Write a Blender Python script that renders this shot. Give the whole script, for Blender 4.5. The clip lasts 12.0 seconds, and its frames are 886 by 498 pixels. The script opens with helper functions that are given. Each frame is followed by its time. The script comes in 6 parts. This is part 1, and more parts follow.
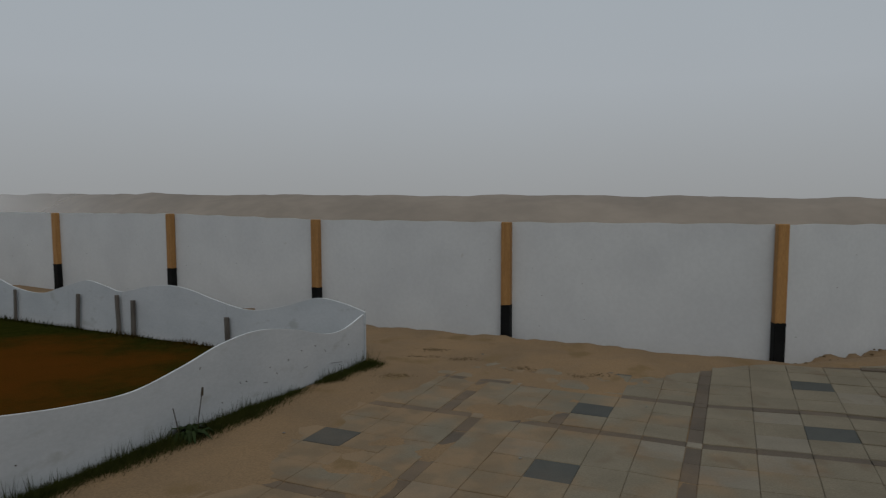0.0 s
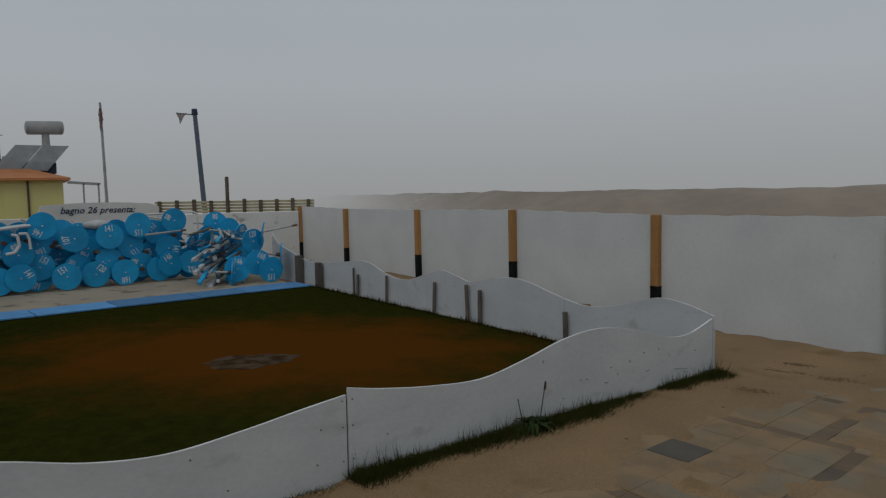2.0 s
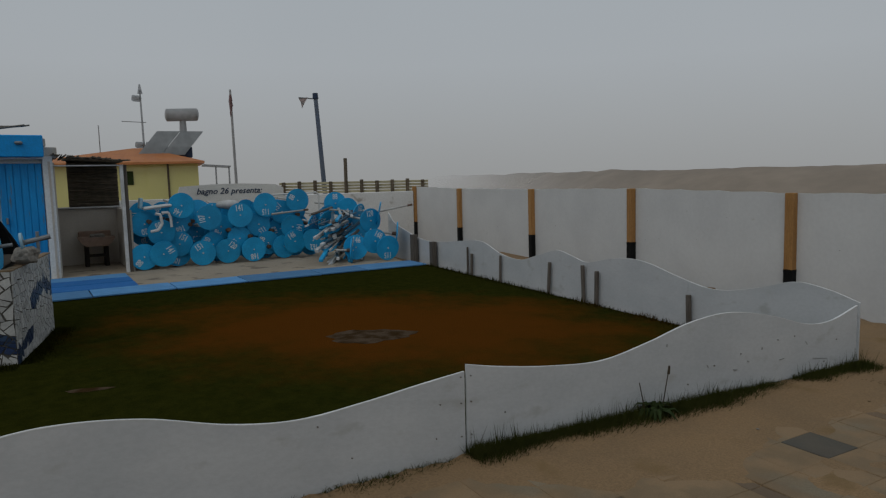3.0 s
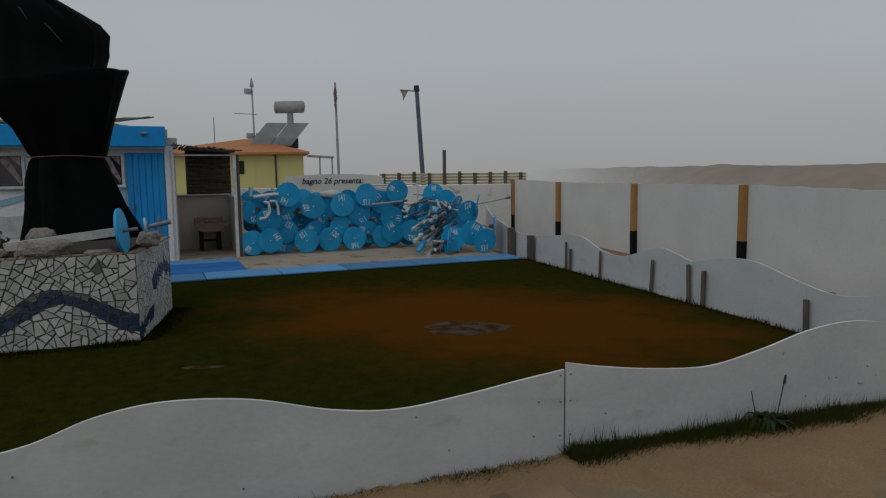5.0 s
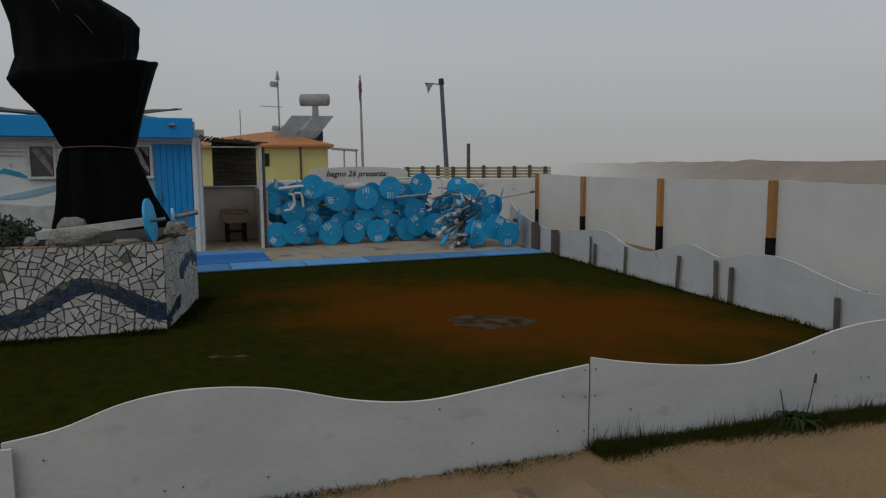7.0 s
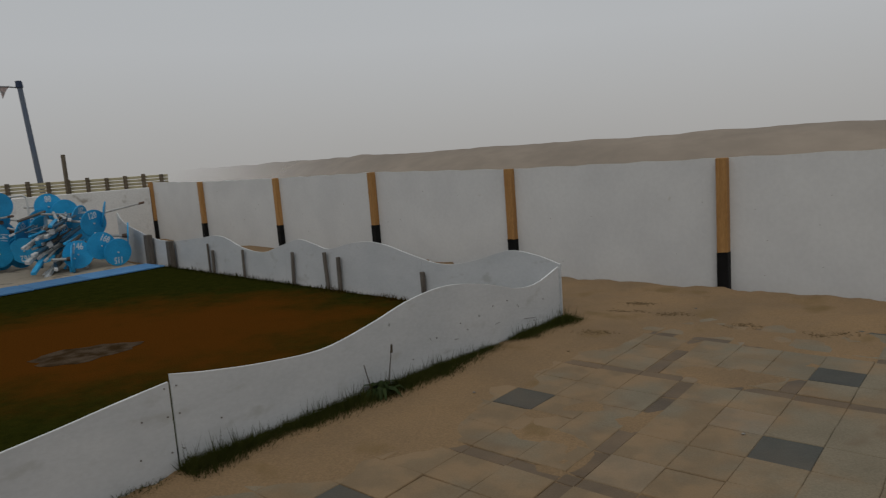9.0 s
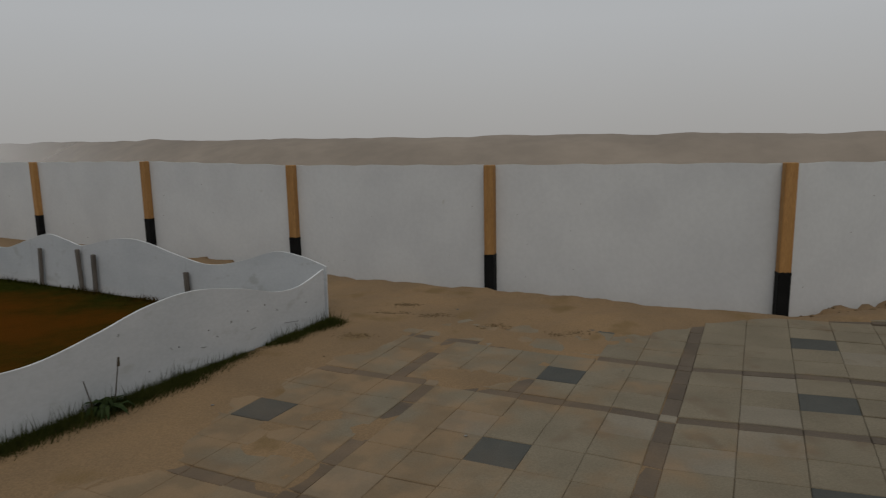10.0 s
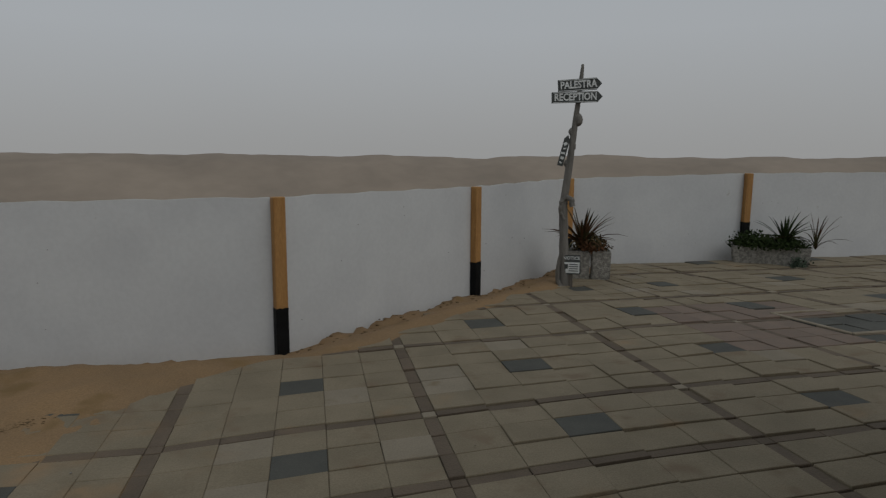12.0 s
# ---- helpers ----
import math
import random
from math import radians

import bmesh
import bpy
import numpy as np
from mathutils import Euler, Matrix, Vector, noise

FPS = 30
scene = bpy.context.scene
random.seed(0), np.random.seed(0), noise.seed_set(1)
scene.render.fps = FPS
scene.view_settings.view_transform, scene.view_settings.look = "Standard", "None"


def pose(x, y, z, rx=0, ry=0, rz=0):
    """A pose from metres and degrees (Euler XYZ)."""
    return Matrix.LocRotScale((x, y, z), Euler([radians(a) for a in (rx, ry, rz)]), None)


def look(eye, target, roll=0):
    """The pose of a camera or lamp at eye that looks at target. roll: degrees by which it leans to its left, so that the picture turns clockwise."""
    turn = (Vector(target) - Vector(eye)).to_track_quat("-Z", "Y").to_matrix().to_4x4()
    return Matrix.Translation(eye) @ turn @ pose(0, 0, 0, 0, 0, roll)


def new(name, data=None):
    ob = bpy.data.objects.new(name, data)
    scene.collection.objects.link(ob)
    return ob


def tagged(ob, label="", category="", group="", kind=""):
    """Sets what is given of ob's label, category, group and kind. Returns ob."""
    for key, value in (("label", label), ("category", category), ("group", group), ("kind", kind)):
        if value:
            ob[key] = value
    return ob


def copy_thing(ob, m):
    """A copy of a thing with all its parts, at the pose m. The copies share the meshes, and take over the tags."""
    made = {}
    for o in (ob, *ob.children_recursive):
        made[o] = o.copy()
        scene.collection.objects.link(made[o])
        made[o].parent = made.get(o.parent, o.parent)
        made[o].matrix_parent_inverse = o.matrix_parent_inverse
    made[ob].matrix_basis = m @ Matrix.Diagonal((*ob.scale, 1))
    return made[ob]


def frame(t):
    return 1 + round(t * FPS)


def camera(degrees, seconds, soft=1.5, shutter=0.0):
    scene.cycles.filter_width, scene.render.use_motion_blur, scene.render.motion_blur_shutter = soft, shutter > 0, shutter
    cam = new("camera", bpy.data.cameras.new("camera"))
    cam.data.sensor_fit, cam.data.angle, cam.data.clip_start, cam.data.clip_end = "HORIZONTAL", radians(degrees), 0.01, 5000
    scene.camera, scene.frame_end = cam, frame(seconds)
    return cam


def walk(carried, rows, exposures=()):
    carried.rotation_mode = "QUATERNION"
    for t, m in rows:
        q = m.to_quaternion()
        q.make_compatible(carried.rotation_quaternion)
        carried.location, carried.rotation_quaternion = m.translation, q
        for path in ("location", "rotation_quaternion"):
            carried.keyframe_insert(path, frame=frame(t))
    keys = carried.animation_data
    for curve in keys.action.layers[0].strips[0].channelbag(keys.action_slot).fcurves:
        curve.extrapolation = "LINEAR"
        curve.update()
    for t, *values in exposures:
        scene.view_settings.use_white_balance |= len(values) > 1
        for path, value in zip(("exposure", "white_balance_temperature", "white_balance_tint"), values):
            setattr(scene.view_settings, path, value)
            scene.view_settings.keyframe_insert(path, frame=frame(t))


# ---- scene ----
cam = camera(66.6, 12.0, soft=1.2, shutter=0.12)
PATH = [
    (0, (0.098, -0.086, 1.484), (-0.003, 1.905, 1.332), 0.1),
    (0.5, (0.082, -0.004, 1.478), (-0.316, 1.95, 1.317), -0.4),
    (1, (0.045, 0.061, 1.478), (-0.55, 1.964, 1.319), 0.1),
    (1.5, (-0.008, 0.068, 1.487), (-0.826, 1.887, 1.337), -0.4),
    (2, (-0.046, 0.066, 1.469), (-1.057, 1.785, 1.312), -0.9),
    (2.5, (-0.076, 0.059, 1.461), (-1.236, 1.678, 1.279), -1.1),
    (3, (-0.095, 0.06, 1.453), (-1.372, 1.585, 1.245), -1.3),
    (5, (-0.143, 0.057, 1.457), (-1.621, 1.386, 1.231), -0.6),
    (5.5, (-0.153, 0.041, 1.458), (-1.659, 1.337, 1.226), -0.4),
    (6, (-0.172, 0.043, 1.451), (-1.707, 1.303, 1.21), 0.0),
    (6.5, (-0.172, 0.047, 1.446), (-1.727, 1.281, 1.202), -0.2),
    (8.5, (0.014, 0.2, 1.453), (-0.972, 1.922, 1.202), -2.5),
    (9, (0.13, 0.31, 1.43), (-0.561, 2.166, 1.154), -4.0),
    (9.5, (0.314, 0.4, 1.427), (-0.152, 2.321, 1.125), -2.7),
    (10, (0.516, 0.475, 1.48), (0.352, 2.442, 1.159), -0.9),
    (10.5, (0.685, 0.556, 1.516), (0.866, 2.52, 1.184), -0.5),
    (11, (0.864, 0.684, 1.554), (1.408, 2.581, 1.227), 0.5),
    (11.5, (1.031, 0.829, 1.611), (1.847, 2.63, 1.306), 0.2),
    (12, (1.241, 0.938, 1.637), (2.272, 2.627, 1.344), 0.1),
]
walk(cam, [(t, look(eye, target, roll)) for t, eye, target, roll in PATH],
     exposures=[(0.0, -0.15, 6160, 7), (2.5, -0.18, 6240, 7), (6.7, -0.02, 6350, 8), (8.5, 0.05, 6520, 9), (9.5, 0.07, 6560, 9), (10.5, -0.12, 6520, 9), (12.0, -0.19, 6340, 8)])

# ---------------------------------------------------------------- world and light
world = bpy.data.worlds.new("overcast_sky")
scene.world = world
world.use_nodes = True
wn, wl = world.node_tree.nodes, world.node_tree.links
wn.clear()
w_out = wn.new("ShaderNodeOutputWorld")
w_bg = wn.new("ShaderNodeBackground")
w_sky = wn.new("ShaderNodeTexSky")
w_sky.sky_type = "NISHITA"
w_sky.sun_disc = False
w_sky.sun_elevation = radians(48)
w_sky.sun_rotation = radians(148)
w_sky.dust_density = 6.0
w_dim = wn.new("ShaderNodeMixRGB")
w_dim.blend_type = "MULTIPLY"
w_dim.inputs[0].default_value = 1.0
w_dim.inputs[2].default_value = (0.06, 0.06, 0.06, 1)
w_co = wn.new("ShaderNodeTexCoord")
w_sep = wn.new("ShaderNodeSeparateXYZ")
w_ramp = wn.new("ShaderNodeValToRGB")
w_noise = wn.new("ShaderNodeTexNoise")
w_noise.inputs["Scale"].default_value = 1.6
w_noise.inputs["Detail"].default_value = 3.0
w_cloud = wn.new("ShaderNodeMixRGB")
w_cloud.blend_type = "MULTIPLY"
w_cloud.inputs[0].default_value = 0.10
ramp = w_ramp.color_ramp
ramp.elements[0].position, ramp.elements[0].color = 0.0, (0.395, 0.388, 0.382, 1)
ramp.elements[1].position, ramp.elements[1].color = 0.16, (0.466, 0.476, 0.491, 1)
for pos, col in ((0.40, (0.450, 0.480, 0.506, 1)), (1.0, (0.45, 0.49, 0.52, 1))):
    e = ramp.elements.new(pos)
    e.color = col
w_mix = wn.new("ShaderNodeMixRGB")
w_mix.inputs[0].default_value = 0.92
wl.new(w_co.outputs["Generated"], w_sep.inputs[0])
wl.new(w_co.outputs["Generated"], w_noise.inputs["Vector"])
wl.new(w_sep.outputs["Z"], w_ramp.inputs[0])
wl.new(w_ramp.outputs[0], w_cloud.inputs[1])
wl.new(w_noise.outputs[0], w_cloud.inputs[2])
wl.new(w_sky.outputs[0], w_dim.inputs[1])
wl.new(w_dim.outputs[0], w_mix.inputs[1])
wl.new(w_cloud.outputs[0], w_mix.inputs[2])
wl.new(w_mix.outputs[0], w_bg.inputs[0])
w_bg.inputs[1].default_value = 1.0
wl.new(w_bg.outputs[0], w_out.inputs[0])

sun_data = bpy.data.lights.new("sun", "SUN")
sun_data.energy, sun_data.angle, sun_data.color = 0.6, radians(40), (1.0, 0.97, 0.93)
sun = new("sun", sun_data)
sun.matrix_world = look((2, -14, 15), (0, 0, 0))


# ---------------------------------------------------------------- materials
def mat(name, col, rough=0.7, col2=None, scale=6.0, fine=60.0, mix=0.5, fine_mix=0.25, bump=0.15, metal=0.0, dirt=None,
        dirt_scale=2.0, dirt_at=0.62, dirt_soft=0.1, spec=0.3, rand=0.0, stretch=None, mist=False, dust=0.0):
    m = bpy.data.materials.new(name)
    m.use_nodes = True
    n, l = m.node_tree.nodes, m.node_tree.links
    b = n["Principled BSDF"]
    b.inputs["Roughness"].default_value = rough
    b.inputs["Metallic"].default_value = metal
    b.inputs["Specular IOR Level"].default_value = spec
    co = n.new("ShaderNodeNewGeometry")
    vec = co.outputs["Position"]
    if stretch:
        mp = n.new("ShaderNodeMapping")
        mp.inputs["Scale"].default_value = stretch
        l.new(vec, mp.inputs[0])
        vec = mp.outputs[0]

    def noise_tex(s, d):
        t = n.new("ShaderNodeTexNoise")
        t.inputs["Scale"].default_value = s
        t.inputs["Detail"].default_value = d
        l.new(vec, t.inputs["Vector"])
        return t.outputs[0]

    def blend(kind, fac, a, c):
        x = n.new("ShaderNodeMixRGB")
        x.blend_type = kind
        for i, v in ((0, fac), (1, a), (2, c)):
            if isinstance(v, (int, float)):
                x.inputs[i].default_value = v
            elif isinstance(v, tuple):
                x.inputs[i].default_value = (*v, 1)
            else:
                l.new(v, x.inputs[i])
        return x.outputs[0]

    def window(v, lo, hi):
        r = n.new("ShaderNodeMapRange")
        r.interpolation_type = "SMOOTHSTEP"
        r.inputs["From Min"].default_value, r.inputs["From Max"].default_value = lo, hi
        l.new(v, r.inputs[0])
        return r.outputs[0]

    big, small = noise_tex(scale, 4), noise_tex(fine, 3)
    c2 = col2 or tuple(v * 0.75 for v in col)
    c = blend("MIX", window(big, 0.5 - mix / 2, 0.5 + mix / 2), col, c2)
    c = blend("MULTIPLY", fine_mix, c, blend("MIX", window(small, 0.3, 0.7), (0.45, 0.45, 0.45), (1.0, 1.0, 1.0)))
    if rand:
        oi = n.new("ShaderNodeObjectInfo")
        rr = n.new("ShaderNodeMapRange")
        rr.inputs["To Min"].default_value, rr.inputs["To Max"].default_value = 1 - rand, 1.0
        l.new(oi.outputs["Random"], rr.inputs[0])
        c = blend("MULTIPLY", 1.0, c, rr.outputs[0])
        ge = n.new("ShaderNodeNewGeometry")
        r2 = n.new("ShaderNodeMapRange")
        r2.inputs["To Min"].default_value, r2.inputs["To Max"].default_value = 1 - rand * 0.7, 1.0
        l.new(ge.outputs["Random Per Island"], r2.inputs[0])
        c = blend("MULTIPLY", 1.0, c, r2.outputs[0])
    if dirt:
        c = blend("MIX", window(noise_tex(dirt_scale, 6), dirt_at, dirt_at + dirt_soft), c, dirt)
    if dust:
        # blown sand lying on the slabs, thicker towards the low fence
        sp = n.new("ShaderNodeSeparateXYZ")
        l.new(co.outputs["Position"], sp.inputs[0])
        gr = n.new("ShaderNodeMapRange")
        gr.interpolation_type = "SMOOTHSTEP"
        for key, val in (("From Min", 3.4), ("From Max", -1.2), ("To Min", 0.0), ("To Max", 0.34)):
            gr.inputs[key].default_value = val
        l.new(sp.outputs["X"], gr.inputs[0])
        sm = n.new("ShaderNodeMath")
        sm.operation = "ADD"
        l.new(noise_tex(2.1, 8), sm.inputs[0])
        l.new(gr.outputs[0], sm.inputs[1])
        sc = n.new("ShaderNodeMath")
        sc.operation = "MULTIPLY"
        sc.inputs[1].default_value = dust
        l.new(window(sm.outputs[0], 0.60, 0.86), sc.inputs[0])
        c = blend("MIX", sc.outputs[0], c, blend("MIX", window(noise_tex(4.0, 4), 0.4, 0.6), (0.285, 0.168, 0.078), (0.20, 0.122, 0.058)))
    l.new(c, b.inputs["Base Color"])
    if bump:
        bp = n.new("ShaderNodeBump")
        bp.inputs["Strength"].default_value = bump
        bp.inputs["Distance"].default_value = 0.02
        l.new(small, bp.inputs["Height"])
        l.new(bp.outputs[0], b.inputs["Normal"])
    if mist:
        # sea mist painted as transparency: surfaces thin into sky with distance from the yard
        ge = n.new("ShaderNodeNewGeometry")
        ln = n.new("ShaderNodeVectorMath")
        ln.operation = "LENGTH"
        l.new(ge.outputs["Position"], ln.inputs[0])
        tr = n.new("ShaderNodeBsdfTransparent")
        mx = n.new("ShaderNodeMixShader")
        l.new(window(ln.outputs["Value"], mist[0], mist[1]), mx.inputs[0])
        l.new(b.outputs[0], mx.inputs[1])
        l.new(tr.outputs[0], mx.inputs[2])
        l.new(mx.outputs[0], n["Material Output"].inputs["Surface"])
    return m


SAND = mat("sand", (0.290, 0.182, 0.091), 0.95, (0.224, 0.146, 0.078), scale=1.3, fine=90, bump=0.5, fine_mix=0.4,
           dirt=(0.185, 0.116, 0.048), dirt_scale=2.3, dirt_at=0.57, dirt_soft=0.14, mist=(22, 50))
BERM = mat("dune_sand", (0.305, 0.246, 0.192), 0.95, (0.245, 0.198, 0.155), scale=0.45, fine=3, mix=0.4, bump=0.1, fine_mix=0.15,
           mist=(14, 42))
PANEL = mat("white_painted_panel", (0.57, 0.57, 0.565), 0.55, (0.515, 0.515, 0.515), scale=1.6, fine=25, bump=0.05, fine_mix=0.08,
            dirt=(0.44, 0.43, 0.40), dirt_scale=5.0, dirt_at=0.70, dirt_soft=0.08)
WAVY = mat("white_painted_plywood", (0.515, 0.522, 0.53), 0.5, (0.448, 0.460, 0.472), scale=2.2, fine=30, bump=0.06, fine_mix=0.10,
           dirt=(0.40, 0.40, 0.395), dirt_scale=5.0, dirt_at=0.58, dirt_soft=0.16, stretch=(1, 1, 1.8))
EDGE = mat("bare_white_edge", (0.68, 0.68, 0.67), 0.5, fine_mix=0.1)
POST = mat("stained_pine", (0.47, 0.25, 0.085), 0.65, (0.37, 0.185, 0.058), scale=5, fine=30, bump=0.2, fine_mix=0.45,
           stretch=(6, 6, 0.6), rand=0.15)
TAR = mat("black_tar", (0.007, 0.007, 0.007), 0.55, (0.012, 0.012, 0.012), bump=0.2, spec=0.08)
STAKE = mat("weathered_stake", (0.20, 0.172, 0.145), 0.9, (0.125, 0.105, 0.088), scale=8, fine=50, stretch=(5, 5, 0.7), bump=0.4, rand=0.3)
TILE = mat("concrete_slab", (0.252, 0.205, 0.138), 0.85, (0.205, 0.166, 0.110), scale=3.0, fine=110, bump=0.25, fine_mix=0.35, rand=0.10,
           dirt=(0.165, 0.122, 0.078), dirt_scale=3.4, dirt_at=0.56, dirt_soft=0.16, dust=0.6)
DARK = mat("dark_slab", (0.090, 0.087, 0.073), 0.75, (0.072, 0.070, 0.060), scale=5, fine=120, bump=0.2, rand=0.15, dust=0.12)
BRICKS = mat("brown_strip_slab", (0.158, 0.118, 0.082), 0.85, (0.128, 0.097, 0.069), scale=5, fine=90, bump=0.25, rand=0.2, dust=0.26)
PALE = mat("pale_slab", (0.275, 0.230, 0.168), 0.85, (0.225, 0.187, 0.135), scale=3, fine=90, rand=0.1, dust=0.5,
           dirt=(0.17, 0.128, 0.08), dirt_scale=3.4, dirt_at=0.58, dirt_soft=0.14)
PINK = mat("pinkish_slab", (0.215, 0.155, 0.118), 0.85, (0.18, 0.138, 0.108), fine=100, rand=0.15)
BLUE = mat("blue_painted_board", (0.018, 0.31, 0.70), 0.5, (0.015, 0.24, 0.58), scale=4, fine=40, stretch=(5, 5, 0.5), bump=0.1,
           dirt=(0.10, 0.155, 0.21), dirt_scale=5, dirt_at=0.60)
FASCIA = mat("blue_fascia", (0.012, 0.31, 0.74), 0.45, (0.014, 0.265, 0.65), scale=2, fine=40, bump=0.06)
DISC = mat("blue_plastic_disc", (0.034, 0.46, 0.86), 0.42, (0.026, 0.36, 0.70), scale=5, fine=60, bump=0.05, rand=0.26,
           dirt=(0.09, 0.16, 0.22), dirt_scale=9, dirt_at=0.68, dirt_soft=0.15)
DIGIT = mat("white_stencil", (0.72, 0.76, 0.78), 0.6, (0.42, 0.54, 0.62), scale=22)
POLEW = mat("worn_white_pole", (0.55, 0.55, 0.53), 0.5, (0.42, 0.42, 0.40), scale=8, fine=50, rand=0.25, dirt=(0.22, 0.19, 0.15), dirt_scale=12, dirt_at=0.6)
POLEB = mat("worn_blue_pole", (0.05, 0.15, 0.24), 0.5, (0.08, 0.13, 0.17), scale=8, fine=50, rand=0.3)
HUB = mat("brown_hub", (0.16, 0.10, 0.07), 0.7, rand=0.4)
WHITEWALL = mat("white_hut_wall", (0.78, 0.79, 0.79), 0.7, (0.70, 0.72, 0.72), scale=1.5, fine=40, bump=0.1, dirt=(0.33, 0.32, 0.29), dirt_scale=3, dirt_at=0.66)
BACKWALL = mat("whitewashed_wall", (0.74, 0.73, 0.71), 0.8, (0.66, 0.65, 0.63), scale=1.2, fine=40, bump=0.15, dirt=(0.34, 0.31, 0.27), dirt_scale=2.5, dirt_at=0.62)
GREYWALL = mat("grey_render", (0.60, 0.55, 0.48), 0.9, (0.50, 0.455, 0.40), scale=1.5, fine=60, bump=0.25)
CONCRETE = mat("sandy_concrete", (0.37, 0.31, 0.235), 0.9, (0.30, 0.25, 0.19), scale=1.2, fine=70, bump=0.3, dirt=(0.16, 0.13, 0.10), dirt_scale=3, dirt_at=0.57)
MATB = mat("blue_walkway_mat", (0.16, 0.42, 0.80), 0.8, (0.13, 0.35, 0.68), scale=4, fine=80, bump=0.2, rand=0.45, dirt=(0.20, 0.22, 0.24), dirt_scale=4, dirt_at=0.66)
MATD = mat("deep_blue_mat", (0.035, 0.23, 0.66), 0.8, (0.03, 0.19, 0.56), scale=4, fine=80, bump=0.2, rand=0.3)
PALEBLUE = mat("pale_blue_paint", (0.34, 0.54, 0.66), 0.7, scale=3)
SKYBLUE = mat("sky_blue_paint", (0.05, 0.38, 0.62), 0.7, scale=3)
WINDOW = mat("dark_window_glass", (0.025, 0.022, 0.025), 0.08, (0.05, 0.035, 0.04), scale=9, bump=0, spec=0.6)
POSTER = mat("faded_reddish_curtain", (0.42, 0.34, 0.33), 0.8, (0.26, 0.20, 0.20), scale=14, mix=0.2, rand=0.2)
REED = mat("dry_reed", (0.20, 0.158, 0.11), 0.95, (0.12, 0.10, 0.07), scale=10, fine=60, rand=0.5)
SHARD = mat("white_marble_shard", (0.71, 0.695, 0.66), 0.45, (0.56, 0.55, 0.53), scale=9, fine=60, bump=0.08, rand=0.36)
BLUESHARD = mat("blue_shard", (0.034, 0.058, 0.145), 0.35, (0.055, 0.09, 0.14), scale=8, fine=60, bump=0.05, rand=0.4)
GREENSHARD = mat("grey_green_tile", (0.17, 0.18, 0.15), 0.5, scale=12, rand=0.2)
GROUT = mat("dark_grout", (0.12, 0.11, 0.094), 0.95, fine=120, bump=0.3)
BARE = mat("bare_soil", (0.088, 0.062, 0.042), 0.95, (0.040, 0.023, 0.010), scale=6, fine=60, bump=0.5, mix=0.3, spec=0.0)
STALK = mat("dark_dry_stalk", (0.06, 0.045, 0.028), 0.9)
SCUFF = mat("grey_scuff", (0.30, 0.30, 0.29), 0.7)
CLOD = mat("damp_sand_clod", (0.150, 0.096, 0.046), 0.95, (0.105, 0.068, 0.032), scale=9, fine=60, bump=0.6)
ROOFREED = mat("grey_roof_reed", (0.20, 0.165, 0.12), 0.95, (0.13, 0.105, 0.08), scale=10, fine=60, rand=0.4)
TARP = mat("black_fabric", (0.0025, 0.0028, 0.003), 0.8, (0.004, 0.0045, 0.0045), scale=4, fine=150, bump=0.15, spec=0.05)
CORD = mat("pinkish_cord", (0.22, 0.11, 0.12), 0.8)
ROCK = mat("grey_rock", (0.30, 0.275, 0.24), 0.9, (0.19, 0.175, 0.155), scale=7, fine=40, bump=0.6, fine_mix=0.5)
SOIL = mat("planter_soil", (0.05, 0.04, 0.03), 0.95, fine=60, bump=0.6)
LEAF = mat("dark_green_leaf", (0.030, 0.048, 0.014), 0.7, (0.042, 0.060, 0.022), scale=20, rand=0.4, spec=0.05)
GREYLEAF = mat("grey_green_leaf", (0.085, 0.11, 0.075), 0.75, (0.05, 0.075, 0.045), scale=12, rand=0.4)
DRYLEAF = mat("rusty_spiky_leaf", (0.15, 0.070, 0.036), 0.75, (0.085, 0.085, 0.036), scale=4, mix=0.3, rand=0.5, spec=0.1)
AGGREGATE = mat("exposed_aggregate", (0.36, 0.34, 0.30), 0.9, (0.22, 0.205, 0.18), scale=24, fine=70, mix=0.25, bump=0.7, fine_mix=0.6)
DRIFT = mat("grey_driftwood", (0.20, 0.185, 0.165), 0.9, (0.13, 0.12, 0.105), scale=6, fine=40, stretch=(6, 6, 0.8), bump=0.4)
SIGNDARK = mat("dark_sign_board", (0.075, 0.08, 0.076), 0.7, fine=40)
SIGNWHITE = mat("sign_white_paint", (0.75, 0.76, 0.74), 0.6, scale=20)
SIGNBOARD = mat("cream_sign_board", (0.68, 0.66, 0.62), 0.7, (0.59, 0.575, 0.54), scale=2, dirt=(0.33, 0.31, 0.28), dirt_scale=4, dirt_at=0.62)
NAVY = mat("navy_paint", (0.02, 0.035, 0.075), 0.6)
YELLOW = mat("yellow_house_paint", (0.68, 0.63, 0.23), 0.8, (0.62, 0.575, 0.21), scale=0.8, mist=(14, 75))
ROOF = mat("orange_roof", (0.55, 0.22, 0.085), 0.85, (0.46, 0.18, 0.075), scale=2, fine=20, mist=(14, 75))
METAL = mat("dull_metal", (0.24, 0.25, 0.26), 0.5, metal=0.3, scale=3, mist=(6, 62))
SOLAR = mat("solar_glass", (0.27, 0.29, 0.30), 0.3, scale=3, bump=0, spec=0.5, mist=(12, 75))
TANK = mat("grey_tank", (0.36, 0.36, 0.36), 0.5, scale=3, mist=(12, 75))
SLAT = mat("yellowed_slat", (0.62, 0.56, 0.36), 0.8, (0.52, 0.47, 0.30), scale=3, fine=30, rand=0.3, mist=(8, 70))
